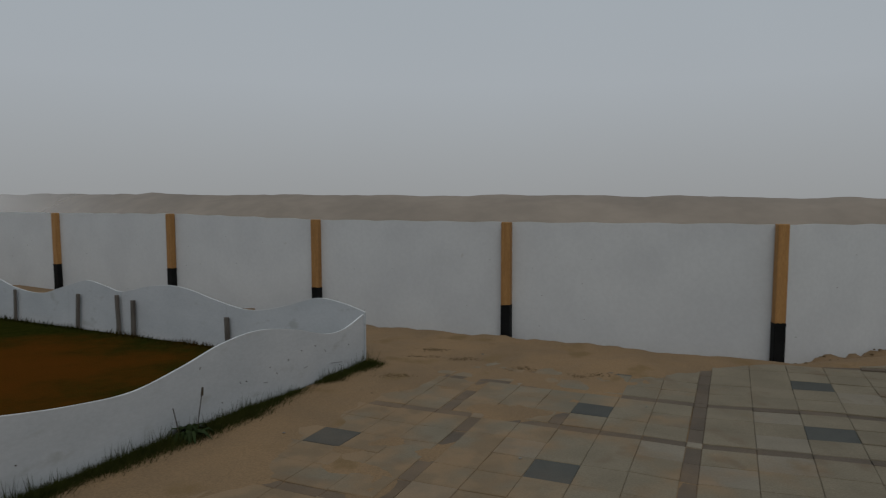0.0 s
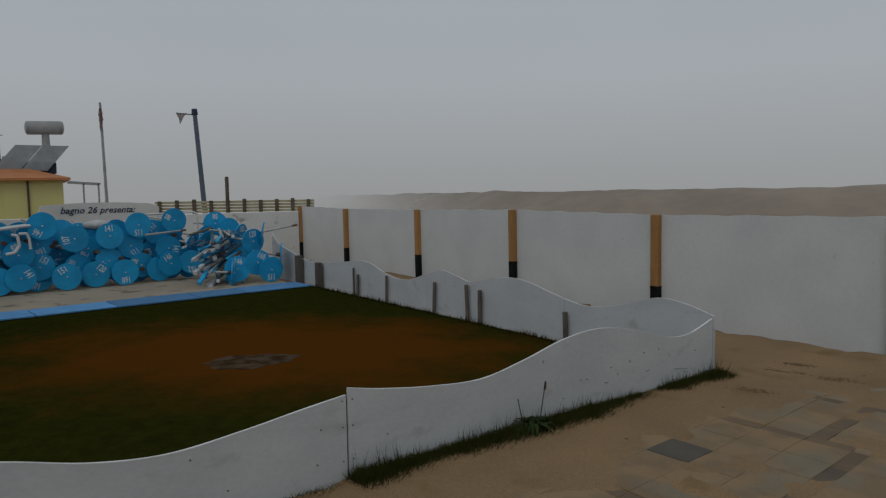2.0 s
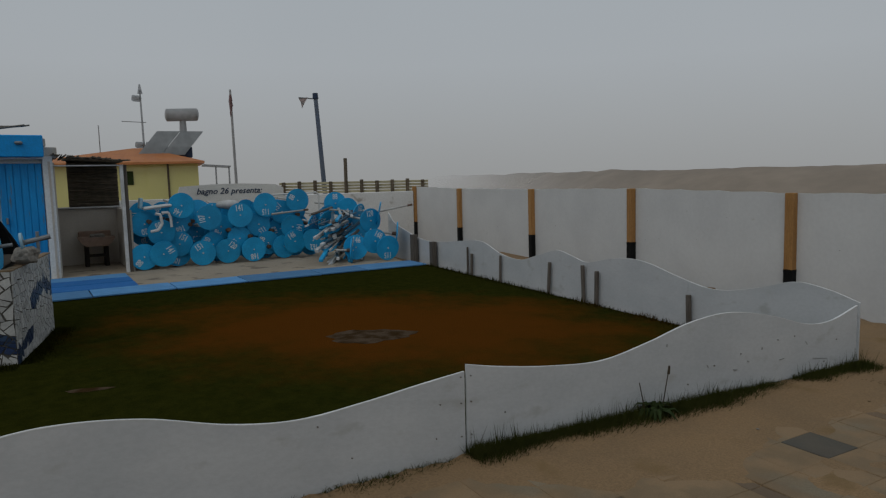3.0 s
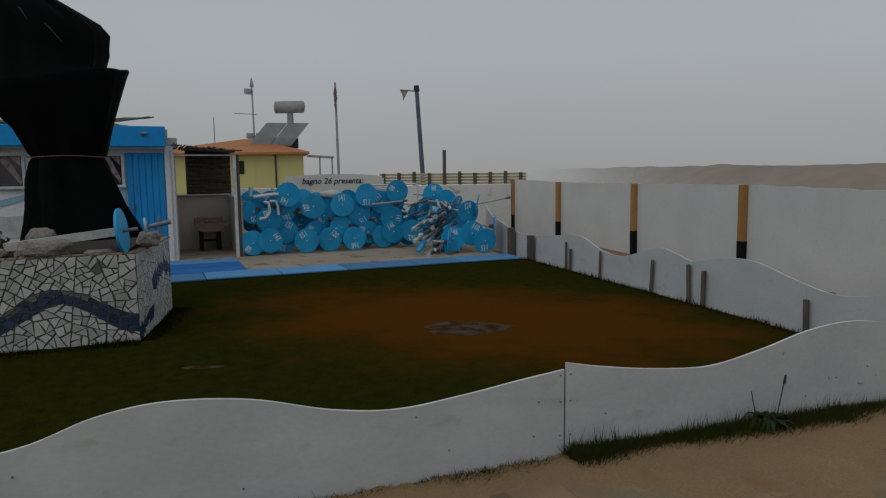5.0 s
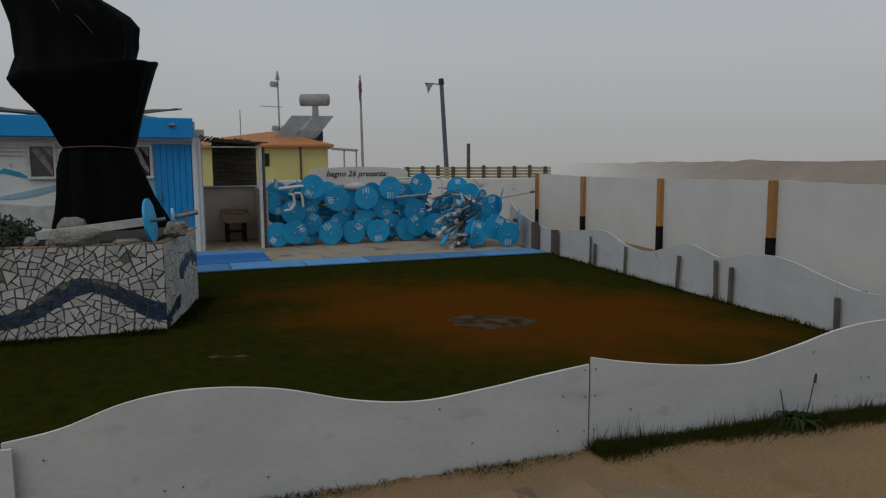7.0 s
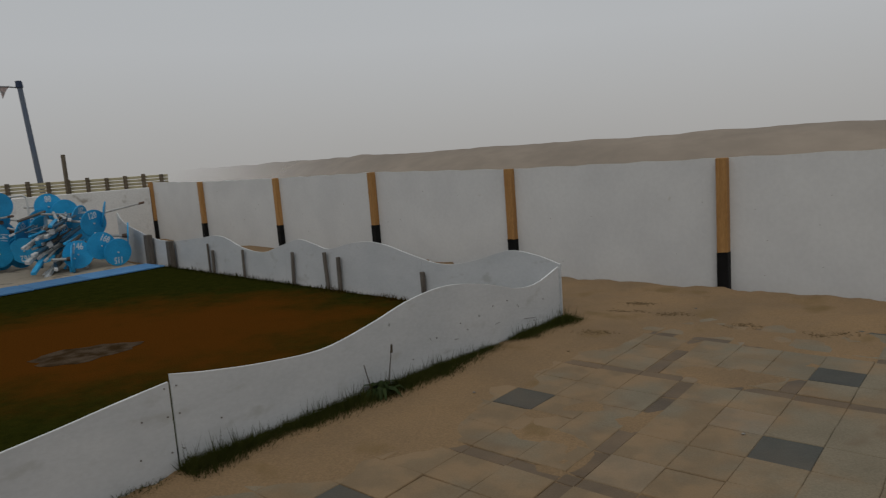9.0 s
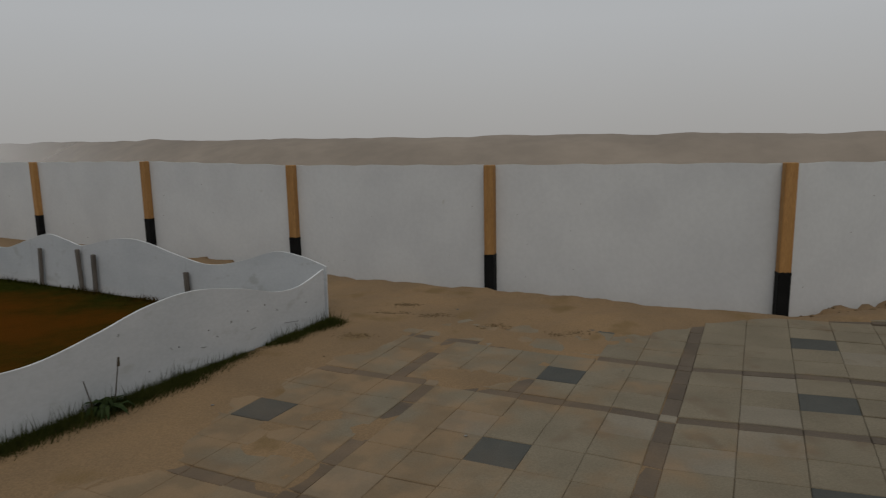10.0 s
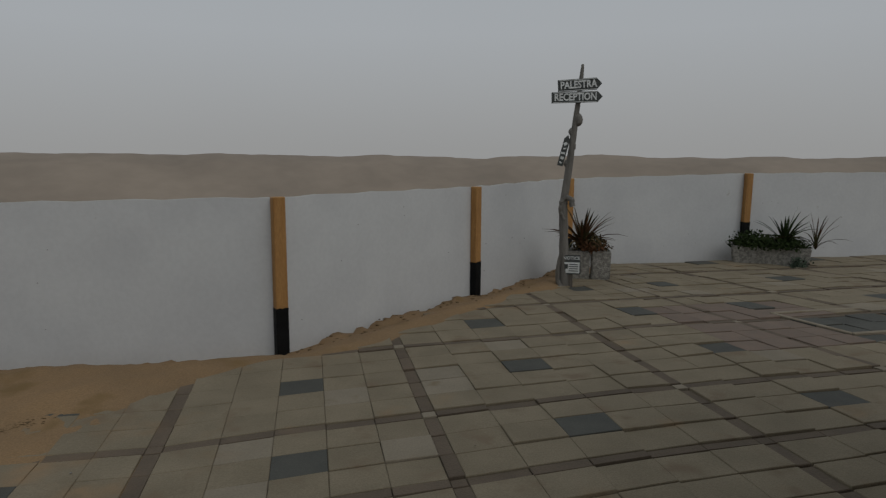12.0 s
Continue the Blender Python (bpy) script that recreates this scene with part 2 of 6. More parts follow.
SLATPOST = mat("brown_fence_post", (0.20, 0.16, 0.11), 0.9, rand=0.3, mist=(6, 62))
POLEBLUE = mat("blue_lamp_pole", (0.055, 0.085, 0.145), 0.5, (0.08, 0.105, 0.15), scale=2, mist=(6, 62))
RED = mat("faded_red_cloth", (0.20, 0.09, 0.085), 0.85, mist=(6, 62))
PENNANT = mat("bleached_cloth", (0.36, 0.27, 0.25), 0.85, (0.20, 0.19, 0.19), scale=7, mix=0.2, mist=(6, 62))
CLOTH = mat("white_cloth", (0.55, 0.55, 0.54), 0.85)
PLASTIC = mat("white_plastic", (0.72, 0.72, 0.71), 0.4, rand=0.15)
CLAY = mat("brown_sink", (0.34, 0.23, 0.17), 0.6, (0.24, 0.16, 0.12), scale=8, rand=0.1)
BLACKGAP = mat("dark_interior", (0.03, 0.025, 0.02), 0.95)


def grass_mat(name, g1, g2, dry, centre, radii, turn):
    """Grass whose dry patch lies round centre, with a ragged rim."""
    m = bpy.data.materials.new(name)
    m.use_nodes = True
    n, l = m.node_tree.nodes, m.node_tree.links
    b = n["Principled BSDF"]
    b.inputs["Roughness"].default_value = 0.8
    b.inputs["Specular IOR Level"].default_value = 0.0
    ge = n.new("ShaderNodeNewGeometry")
    mp = n.new("ShaderNodeMapping")
    mp.vector_type = "TEXTURE"
    mp.inputs["Location"].default_value = (*centre, 0)
    mp.inputs["Rotation"].default_value = (0, 0, radians(turn))
    mp.inputs["Scale"].default_value = (*radii, 1000)
    l.new(ge.outputs["Position"], mp.inputs[0])
    ln = n.new("ShaderNodeVectorMath")
    ln.operation = "LENGTH"
    l.new(mp.outputs[0], ln.inputs[0])
    nz = n.new("ShaderNodeTexNoise")
    nz.inputs["Scale"].default_value = 1.3
    nz.inputs["Detail"].default_value = 9
    nz.inputs["Roughness"].default_value = 0.7
    l.new(ge.outputs["Position"], nz.inputs["Vector"])
    ad = n.new("ShaderNodeMath")
    ad.operation = "MULTIPLY_ADD"
    ad.inputs[1].default_value = 1.5
    l.new(nz.outputs[0], ad.inputs[0])
    l.new(ln.outputs["Value"], ad.inputs[2])
    wnd = n.new("ShaderNodeMapRange")
    wnd.interpolation_type = "SMOOTHSTEP"
    wnd.inputs["From Min"].default_value, wnd.inputs["From Max"].default_value = 1.93, 1.1
    l.new(ad.outputs[0], wnd.inputs[0])
    gm = n.new("ShaderNodeMixRGB")
    gm.inputs[1].default_value, gm.inputs[2].default_value = (*g1, 1), (*g2, 1)
    mot = n.new("ShaderNodeTexNoise")
    mot.inputs["Scale"].default_value = 7.0
    mot.inputs["Detail"].default_value = 8
    mot.inputs["Roughness"].default_value = 0.8
    l.new(ge.outputs["Position"], mot.inputs["Vector"])
    both = n.new("ShaderNodeMath")
    both.operation = "MULTIPLY_ADD"
    both.inputs[1].default_value = 0.3
    l.new(ge.outputs["Random Per Island"], both.inputs[0])
    wide = n.new("ShaderNodeMapRange")
    for key, val in (("From Min", 0.3), ("From Max", 0.7), ("To Min", -0.15), ("To Max", 0.85)):
        wide.inputs[key].default_value = val
    l.new(mot.outputs[0], wide.inputs[0])
    l.new(wide.outputs[0], both.inputs[2])
    l.new(both.outputs[0], gm.inputs[0])
    dm = n.new("ShaderNodeMixRGB")
    dm.inputs[2].default_value = (*dry, 1)
    l.new(wnd.outputs[0], dm.inputs[0])
    l.new(gm.outputs[0], dm.inputs[1])
    l.new(dm.outputs[0], b.inputs["Base Color"])
    fine = n.new("ShaderNodeTexNoise")
    fine.inputs["Scale"].default_value = 55
    l.new(ge.outputs["Position"], fine.inputs["Vector"])
    bp = n.new("ShaderNodeBump")
    bp.inputs["Strength"].default_value = 0.5
    bp.inputs["Distance"].default_value = 0.02
    l.new(fine.outputs[0], bp.inputs["Height"])
    l.new(bp.outputs[0], b.inputs["Normal"])
    return m


GRASS = grass_mat("mown_grass", (0.0105, 0.0130, 0.0020), (0.0290, 0.0290, 0.0046), (0.080, 0.028, 0.0042), (-4.9, 4.8), (3.05, 1.9), 24)
LONGGRASS = grass_mat("long_grass", (0.027, 0.034, 0.008), (0.060, 0.062, 0.017), (0.10, 0.07, 0.03), (50, 50), (1, 1), 0)


# ---------------------------------------------------------------- mesh helpers
def box(bm, c, s, bevel=0.0, turn=None):
    made = bmesh.ops.create_cube(bm, size=1.0)["verts"]
    m = Matrix.Translation(c) @ (turn or Matrix.Identity(4)) @ Matrix.Diagonal((*s, 1))
    bmesh.ops.transform(bm, matrix=m, verts=made)
    if bevel:
        edges = list({e for v in made for e in v.link_edges})
        bmesh.ops.bevel(bm, geom=edges, offset=bevel, segments=1, affect="EDGES", clamp_overlap=True)
    return bm


def rod(bm, a, b, r, r2=None, seg=10):
    a, b = Vector(a), Vector(b)
    turn = (b - a).to_track_quat("Z", "Y").to_matrix().to_4x4()
    m = Matrix.Translation((a + b) / 2) @ turn
    bmesh.ops.create_cone(bm, cap_ends=True, segments=seg, radius1=r, radius2=r if r2 is None else r2, depth=(b - a).length, matrix=m)
    return bm


def prism(bm, poly, lo, hi, m=None):
    """A plate from a 2D outline in x, z, between y = lo and y = hi."""
    m = m or Matrix.Identity(4)
    f = [bm.verts.new(m @ Vector((x, lo, z))) for x, z in poly]
    g = [bm.verts.new(m @ Vector((x, hi, z))) for x, z in poly]
    k = len(poly)
    bm.faces.new(f)
    bm.faces.new(g[::-1])
    for i in range(k):
        bm.faces.new((f[(i + 1) % k], f[i], g[i], g[(i + 1) % k]))
    bmesh.ops.recalc_face_normals(bm, faces=bm.faces)
    return bm


def slab(bm, poly, lo, hi):
    """A plate from a 2D outline in x, y, between the heights lo and hi."""
    f = [bm.verts.new((x, y, hi)) for x, y in poly]
    g = [bm.verts.new((x, y, lo)) for x, y in poly]
    k = len(poly)
    bm.faces.new(f)
    bm.faces.new(g[::-1])
    for i in range(k):
        bm.faces.new((f[i], g[i], g[(i + 1) % k], f[(i + 1) % k]))
    bmesh.ops.recalc_face_normals(bm, faces=bm.faces)
    return bm


def as_mesh(bm, material, smooth=False):
    me = bpy.data.meshes.new("mesh")
    bm.to_mesh(me)
    bm.free()
    me.materials.append(material)
    if smooth:
        me.polygons.foreach_set("use_smooth", [True] * len(me.polygons))
    return me


def part(name, bm, material, parent, label="", smooth=False, m=None):
    ob = new(name, as_mesh(bm, material, smooth))
    ob.parent = parent
    if m is not None:
        ob.matrix_basis = m
    return tagged(ob, label)


def solid(name, bm, material, label, category="", group="", kind="", m=None, smooth=False):
    ob = new(name, as_mesh(bm, material, smooth))
    if m is not None:
        ob.matrix_basis = m
    return tagged(ob, label, category, group, kind)


def thing(name, m, label, category, group="", kind=""):
    ob = new(name)
    ob.empty_display_size = 0.1
    ob.matrix_basis = m
    return tagged(ob, label, category, group, kind)


def bm_new():
    return bmesh.new()


def lettering(text, size, shear=0.0, depth=0.002, bold=0.0):
    cu = bpy.data.curves.new("lettering", "FONT")
    cu.body, cu.size, cu.extrude, cu.shear = text, size, depth, shear
    cu.align_x, cu.align_y = "CENTER", "CENTER"
    cu.offset = bold
    cu.resolution_u = 2
    tmp = new("lettering", cu)
    me = bpy.data.meshes.new_from_object(tmp.evaluated_get(bpy.context.evaluated_depsgraph_get()))
    bpy.data.objects.remove(tmp)
    bpy.data.curves.remove(cu)
    bm = bm_new()
    bm.from_mesh(me)
    bmesh.ops.remove_doubles(bm, verts=bm.verts, dist=0.0002)
    bm.to_mesh(me)
    bm.free()
    return me


def letters(name, text, size, material, parent, m, shear=0.0, label="", bold=0.0):
    me = lettering(text, size, shear, bold=bold)
    me.materials.clear()
    me.materials.append(material)
    ob = new(name, me)
    ob.parent = parent
    ob.matrix_basis = m
    return tagged(ob, label)


def n2(x, y, s, seed=0.0):
    return noise.noise(Vector((x * s, y * s, seed)))


def smooth01(a, b, x):
    t = min(1.0, max(0.0, (x - a) / (b - a)))
    return t * t * (3 - 2 * t)


def lerp_table(table, x):
    """A smooth curve through a short table of (x, value)."""
    if x <= table[0][0]:
        return table[0][1]
    if x >= table[-1][0]:
        return table[-1][1]
    i = max(k for k in range(len(table) - 1) if table[k][0] <= x)
    (x0, v0), (x1, v1) = table[i], table[i + 1]
    xp, vp = table[max(0, i - 1)]
    xn, vn = table[min(len(table) - 1, i + 2)]
    m0 = (v1 - vp) / (x1 - xp) * (x1 - x0)
    m1 = (vn - v0) / (xn - x0) * (x1 - x0)
    t = (x - x0) / (x1 - x0)
    return (2 * t**3 - 3 * t**2 + 1) * v0 + (t**3 - 2 * t**2 + t) * m0 + (3 * t**2 - 2 * t**3) * v1 + (t**3 - t**2) * m1


STAND = Matrix.Rotation(radians(90), 4, "X")   # turns lettering upright, facing -y

# ---------------------------------------------------------------- plan
POSTS = [(-11.925, 13.03, 1.266), (-9.507, 11.85, 1.222), (-6.88, 10.70, 1.222), (-4.345, 9.415, 1.245), (-1.975, 8.41, 1.203),
         (0.416, 7.42, 1.213), (3.0, 6.45, 1.239), (5.735, 7.49, 1.201), (7.93, 8.34, 1.22), (10.55, 7.28, 1.282), (13.2, 6.28, 1.29), (15.9, 5.25, 1.29)]
CORNER, SEAM = Vector((-0.880, 5.800)), Vector((-2.234, 2.769))
SEAM2 = SEAM + (Vector((-2.79, 1.37)) - SEAM).normalized() * 2.56
SEAM3 = SEAM2 + Vector((-0.42, -0.91)) * 2.6
INNER_END = Vector((-8.2, 9.02))
HUT = pose(-11.76, 4.20, 0, 0, 0, 71.33)       # the hut's own corner
P0, P_TOP = Vector((-6.291, 1.972)), 0.785      # the mosaic planter's corner and height
FRONT = Vector((-0.353, -0.936)).normalized()
SIDE = Vector((-0.863, 0.506)).normalized()
YARD = pose(-11.745, 4.245, 0, 0, 0, 71.33)       # x along the hut's front, y away from the lawn


def yard_point(x, y, z=0.0):
    return YARD @ Vector((x, y, z))


def seg_distance(px, py, a, b):
    ax, ay, bx, by = a[0], a[1], b[0], b[1]
    dx, dy = bx - ax, by - ay
    t = max(0.0, min(1.0, ((px - ax) * dx + (py - ay) * dy) / (dx * dx + dy * dy)))
    return math.hypot(px - ax - t * dx, py - ay - t * dy)


def fence_distance(x, y):
    """Distance to the tall fence, negative beyond it."""
    d = min(seg_distance(x, y, a, b) for a, b in zip(POSTS, POSTS[1:]))
    for a, b in zip(POSTS, POSTS[1:]):
        if a[0] <= x < b[0]:
            edge = a[1] + (b[1] - a[1]) * (x - a[0]) / (b[0] - a[0])
            return d if y < edge else -d
    return d


E1, E2 = Vector((0.9379, -0.3469)), Vector((0.3469, 0.9379))


def paved(u, v):
    """World x, y of the paving's own grid, which fans out a little to one side."""
    vv = v + 0.55 * (1 - math.exp(-max(0.0, u) / 3))
    uu = u - 0.02 * max(0.0, min(u, 6.0) - 2.3) ** 2 * (vv - 5.2)
    return uu * E1.x + vv * E2.x, uu * E1.y + vv * E2.y


def wavy_side(x, y):
    """Distance to the low fence beside the paving, positive on the paving's side."""
    d = min(seg_distance(x, y, a, b) for a, b in ((CORNER, SEAM), (SEAM, SEAM2), (SEAM2, SEAM3)))
    t = (y - SEAM.y) / (CORNER.y - SEAM.y)
    edge = SEAM.x + (CORNER.x - SEAM.x) * t if t > 0 else SEAM.x + (y - SEAM.y) * 0.40
    return d if x > edge else -d


def paving_level(x, y):
    """The slabs have sunk and heaved a little."""
    return 0.016 * n2(x, y, 0.55, 61) + 0.008 * n2(x, y, 1.4, 63)


def sand_depth(x, y):
    """Height of the blown sand over the paving's level; under it where the slabs lie bare."""
    f = fence_distance(x, y)
    w = wavy_side(x, y)
    s = -0.008 - 0.028 * smooth01(1.2, 3.0, x)
    deep = 0.20 * smooth01(4.5, 3.2, y)      # the sand lies wider towards the yard's entrance
    cover = 1 - smooth01(0.34 + deep, 0.74 + deep, w + 0.45 * n2(x, y, 1.1, 3) + 0.15 * n2(x, y, 4, 5))
    near_fence = 1 - smooth01(0.5, 0.78 + 1.75 * smooth01(3.6, 0.2, x), f + 0.35 * n2(x, y, 1.3, 9))
    drift = 0.75 * smooth01(0.34, 0.75, n2(x, y, 0.9, 14) + 0.45 * n2(x, y, 3.5, 21)) * smooth01(2.4, 0.3, x)
    drift = max(drift, 0.9 * smooth01(0.42, 0.05, math.hypot((x - 0.22) * 1.2, y - 4.58) + 0.30 * n2(x, y, 2.6, 23) + 0.16 * n2(x, y, 9, 27)))
    s += max(0.024 * cover, (0.036 + 0.026 * smooth01(1.0, 3.0, x)) * near_fence * smooth01(8.6, 7.6, x), 0.016 * drift)
    return s + paving_level(x, y) + 0.005 * n2(x, y, 5, 2) + 0.002 * n2(x, y, 16, 7)


def ground_height(x, y):
    f = fence_distance(x, y)
    if f < 0 and -30 < x < 16:
        return -0.16 + 0.05 * n2(x, y, 0.5, 1) - 0.1 * smooth01(0, 4, -f)
    if x < -9.0 or y < -3 or x > 15:
        return -0.05
    if wavy_side(x, y) < 0.0 and seg_distance(x, y, CORNER, INNER_END) > 0 and (y - CORNER.y) < -0.423 * (x - CORNER.x) + 0.05 + 0.12 * max(0.0, -2.2 - x):
        return -0.04
    s = sand_depth(x, y)
    drop = -0.155 * (1 - smooth01(0.05, 0.55, f)) * (0.25 + 0.75 * smooth01(-3.2, -0.6, x)) * smooth01(10.5, 8.6, x)
    lump = 0.0
    if x > 2.9:
        lump = 0.11 * (1 - smooth01(0.05, 0.5, f)) * (0.55 + 0.8 * n2(x, y, 2.2, 31) + 0.4 * n2(x, y, 6, 33) + 0.12 * n2(x, y, 13, 35)) * smooth01(2.9, 3.4, x) * smooth01(8.5, 7.0, x)
    behind_low = 0.05 * (1 - smooth01(0.2, 0.9, f)) * n2(x, y, 1.6, 41) if x < 2.9 else 0
    foot = (0.028 * n2(x, y, 2.3, 51) + 0.022 * n2(x, y, 6.5, 57)) * smooth01(2.4, 0.8, f) * smooth01(3.0, 1.0, x)
    return s + drop + max(lump, -0.02) + behind_low + foot - 0.05 * smooth01(8.0, 9.0, x) - 0.02 * smooth01(3.1, 2.5, y)


# ---------------------------------------------------------------- ground
def spread(lo, hi, step, far, grow=1.28):
    inner = list(np.arange(lo, hi + step / 2, step))
    left, right, s = [], [], step
    a, b = lo, hi
    while b < far:
        s *= grow
        a, b = a - s, b + s
        left.append(a)
        right.append(b)
    return left[::-1] + inner + right


def build_ground():
    xs, ys = spread(-3.5, 9.0, 0.06, 2500), spread(0.4, 8.8, 0.06, 2500)
    verts = [(x, y, ground_height(x, y) if abs(x) < 40 and abs(y) < 60 else -0.3) for y in ys for x in xs]
    k = len(xs)
    faces = [(j * k + i, j * k + i + 1, (j + 1) * k + i + 1, (j + 1) * k + i) for j in range(len(ys) - 1) for i in range(k - 1)]
    me = bpy.data.meshes.new("ground")
    me.from_pydata(verts, [], faces)
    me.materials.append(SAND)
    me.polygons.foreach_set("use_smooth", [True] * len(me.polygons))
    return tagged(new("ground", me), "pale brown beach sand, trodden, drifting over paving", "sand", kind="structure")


build_ground()


def build_berm():
    """The long sand bank beyond the fence; its material thins it out like mist."""
    verts, faces = [], []
    prof = [(-6.5, -0.4), (-4.8, 0.0), (-3.2, 0.40), (-1.9, 0.90), (-0.9, 1.27), (0, 1.47), (1.2, 1.45), (3.5, 1.0), (8, -0.4)]
    far = [(-85, 24), (-60, 19), (-30, 16.5), (-5, 16), (10, 17.5), (22, 21), (32, 28), (40, 39), (47, 55), (54, 80)]
    n = 260
    for i in range(n):
        b = -85 + 139 * i / (n - 1)
        r0 = lerp_table(far, b)
        a = radians(90 + b)
        s = radians(b) * r0
        for o, h in prof:
            hh = h * (1.0 + 0.05 * n2(s, 0, 0.33, 2) + 0.02 * n2(s, o, 0.9, 5) + 0.0012 * max(0, b)) + 0.06 * smooth01(-40, -5, b) * smooth01(-3.2, -0.9, o) + 0.035 * n2(s, o, 1.2, 8) + 0.018 * n2(s, o, 3.1, 12)
            r = r0 + o * (1 + 0.02 * max(0, b))
            verts.append((r * math.cos(a), r * math.sin(a), hh))
    k = len(prof)
    for i in range(n - 1):
        for j in range(k - 1):
            faces.append((i * k + j, i * k + j + 1, (i + 1) * k + j + 1, (i + 1) * k + j))
    me = bpy.data.meshes.new("sand_bank")
    me.from_pydata(verts, [], faces)
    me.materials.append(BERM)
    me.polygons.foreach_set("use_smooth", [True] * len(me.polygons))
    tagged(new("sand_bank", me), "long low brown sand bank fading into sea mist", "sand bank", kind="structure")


build_berm()


def build_shade_block():
    """Plain block added out of view beside the paving, to shade its slabs."""
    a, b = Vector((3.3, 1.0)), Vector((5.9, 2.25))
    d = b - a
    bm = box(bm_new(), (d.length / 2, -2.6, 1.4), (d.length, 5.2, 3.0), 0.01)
    solid("wall_beside", bm, GREYWALL, "plain grey unseen block added to shade the paving", "wall", kind="structure",
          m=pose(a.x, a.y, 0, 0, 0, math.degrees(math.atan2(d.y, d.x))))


build_shade_block()


# ---------------------------------------------------------------- tall white fence
def build_fence():
    fence = thing("beach_fence", pose(0, 0, 0), "tall white panel fence with stained posts on black tarred feet", "fence", kind="structure")
    for i, (x, y, top) in enumerate(POSTS):
        a = POSTS[max(0, i - 1)]
        b = POSTS[min(len(POSTS) - 1, i + 1)]
        turn = math.degrees(math.atan2(b[1] - a[1], b[0] - a[0]))
        tar = (0.33, 0.334, 0.355, 0.435, 0.312, 0.266, 0.27, 0.29, 0.33, 0.52, 0.3, 0.3)[i]
        lean = (-0.7, -0.5, -1.0, -0.6, -0.5, -0.3, 0.2, 0.3, 0.6, 0.8, 0, 0)[i]
        m = pose(x, y, 0, 0, lean, turn)
        bm = box(bm_new(), (0, 0.042, (top + tar) / 2), (0.106, 0.085, top - tar), 0.006)
        post = part("post", bm, POST, fence, "orange-stained pine post", m=m)
        bm = box(bm_new(), (0, 0.042, (tar - 0.45) / 2), (0.110, 0.089, tar + 0.45), 0.006)
        for k in range(5):   # ragged brush edge of the tar
            box(bm, (-0.0434 + 0.0217 * k, 0.042, tar + 0.004), (0.0215, 0.0885, 0.02 + 0.018 * random.random()))
        part("tarred_foot", bm, TAR, post, "black tarred foot")
    for i, (a, b) in enumerate(zip(POSTS, POSTS[1:])):
        va, vb = Vector((a[0], a[1])), Vector((b[0], b[1]))
        ln = (vb - va).length
        turn = math.degrees(math.atan2(vb.y - va.y, vb.x - va.x))
        za, zb = a[2] - 0.004, b[2] - 0.004
        bm = bm_new()
        k = 12
        poly = [(0.003, -0.55), (ln - 0.003, -0.55)]
        poly += [(ln - 0.003 - (ln - 0.006) * j / k, zb + (za - zb) * j / k + 0.007 * math.sin(2.2 * j + 3 * i) * (0 < j < k)) for j in range(k + 1)]
        prism(bm, poly, 0.085, 0.107)
        panel = part("panel", bm, PANEL, fence, "flat white painted panel", m=pose(a[0], a[1], 0, 0, 0, turn))
        rng = random.Random(40 + i)
        for _ in range(6):
            rod_x, rod_z = rng.uniform(0.2, ln - 0.2), rng.uniform(0.05, 1.1)
            part("nail_head", rod(bm_new(), (rod_x, 0.079, rod_z), (rod_x, 0.087, rod_z), 0.0035, seg=6), STAKE, panel)


build_fence()


# ---------------------------------------------------------------- low wavy fences
def wavy_panel(parent, a, b, table, s0, s1, flip=False, sink=0.35, label=""):
    """A plywood panel from s0 to s1 along a to b whose top edge follows the table."""
    d = b - a
    turn = math.degrees(math.atan2(d.y, d.x))
    k = max(6, int((s1 - s0) / 0.04))
    tops = [(s0 + (s1 - s0) * i / k, lerp_table(table, s0 + (s1 - s0) * i / k)) for i in range(k + 1)]
    m = pose(a.x, a.y, 0, 0, 0, turn)
    panel = part("panel", prism(bm_new(), [(s0, -sink), (s1, -sink)] + tops[::-1], -0.0065, 0.0065), WAVY, parent, label, m=m)
    bm = bm_new()
    for (x0, z0), (x1, z1) in zip(tops, tops[1:]):
        vs = [bm.verts.new(c) for c in ((x0, -0.007, z0 - 0.002), (x0, 0.007, z0 - 0.002), (x0, 0.007, z0 + 0.0015), (x0, -0.007, z0 + 0.0015),
                                        (x1, -0.007, z1 - 0.002), (x1, 0.007, z1 - 0.002), (x1, 0.007, z1 + 0.0015), (x1, -0.007, z1 + 0.0015))]
        for f in ((3, 2, 6, 7), (0, 3, 7, 4), (1, 5, 6, 2)):
            bm.faces.new([vs[q] for q in f])
    part("top_edge", bm, EDGE, panel, "paler cut edge")
    return panel


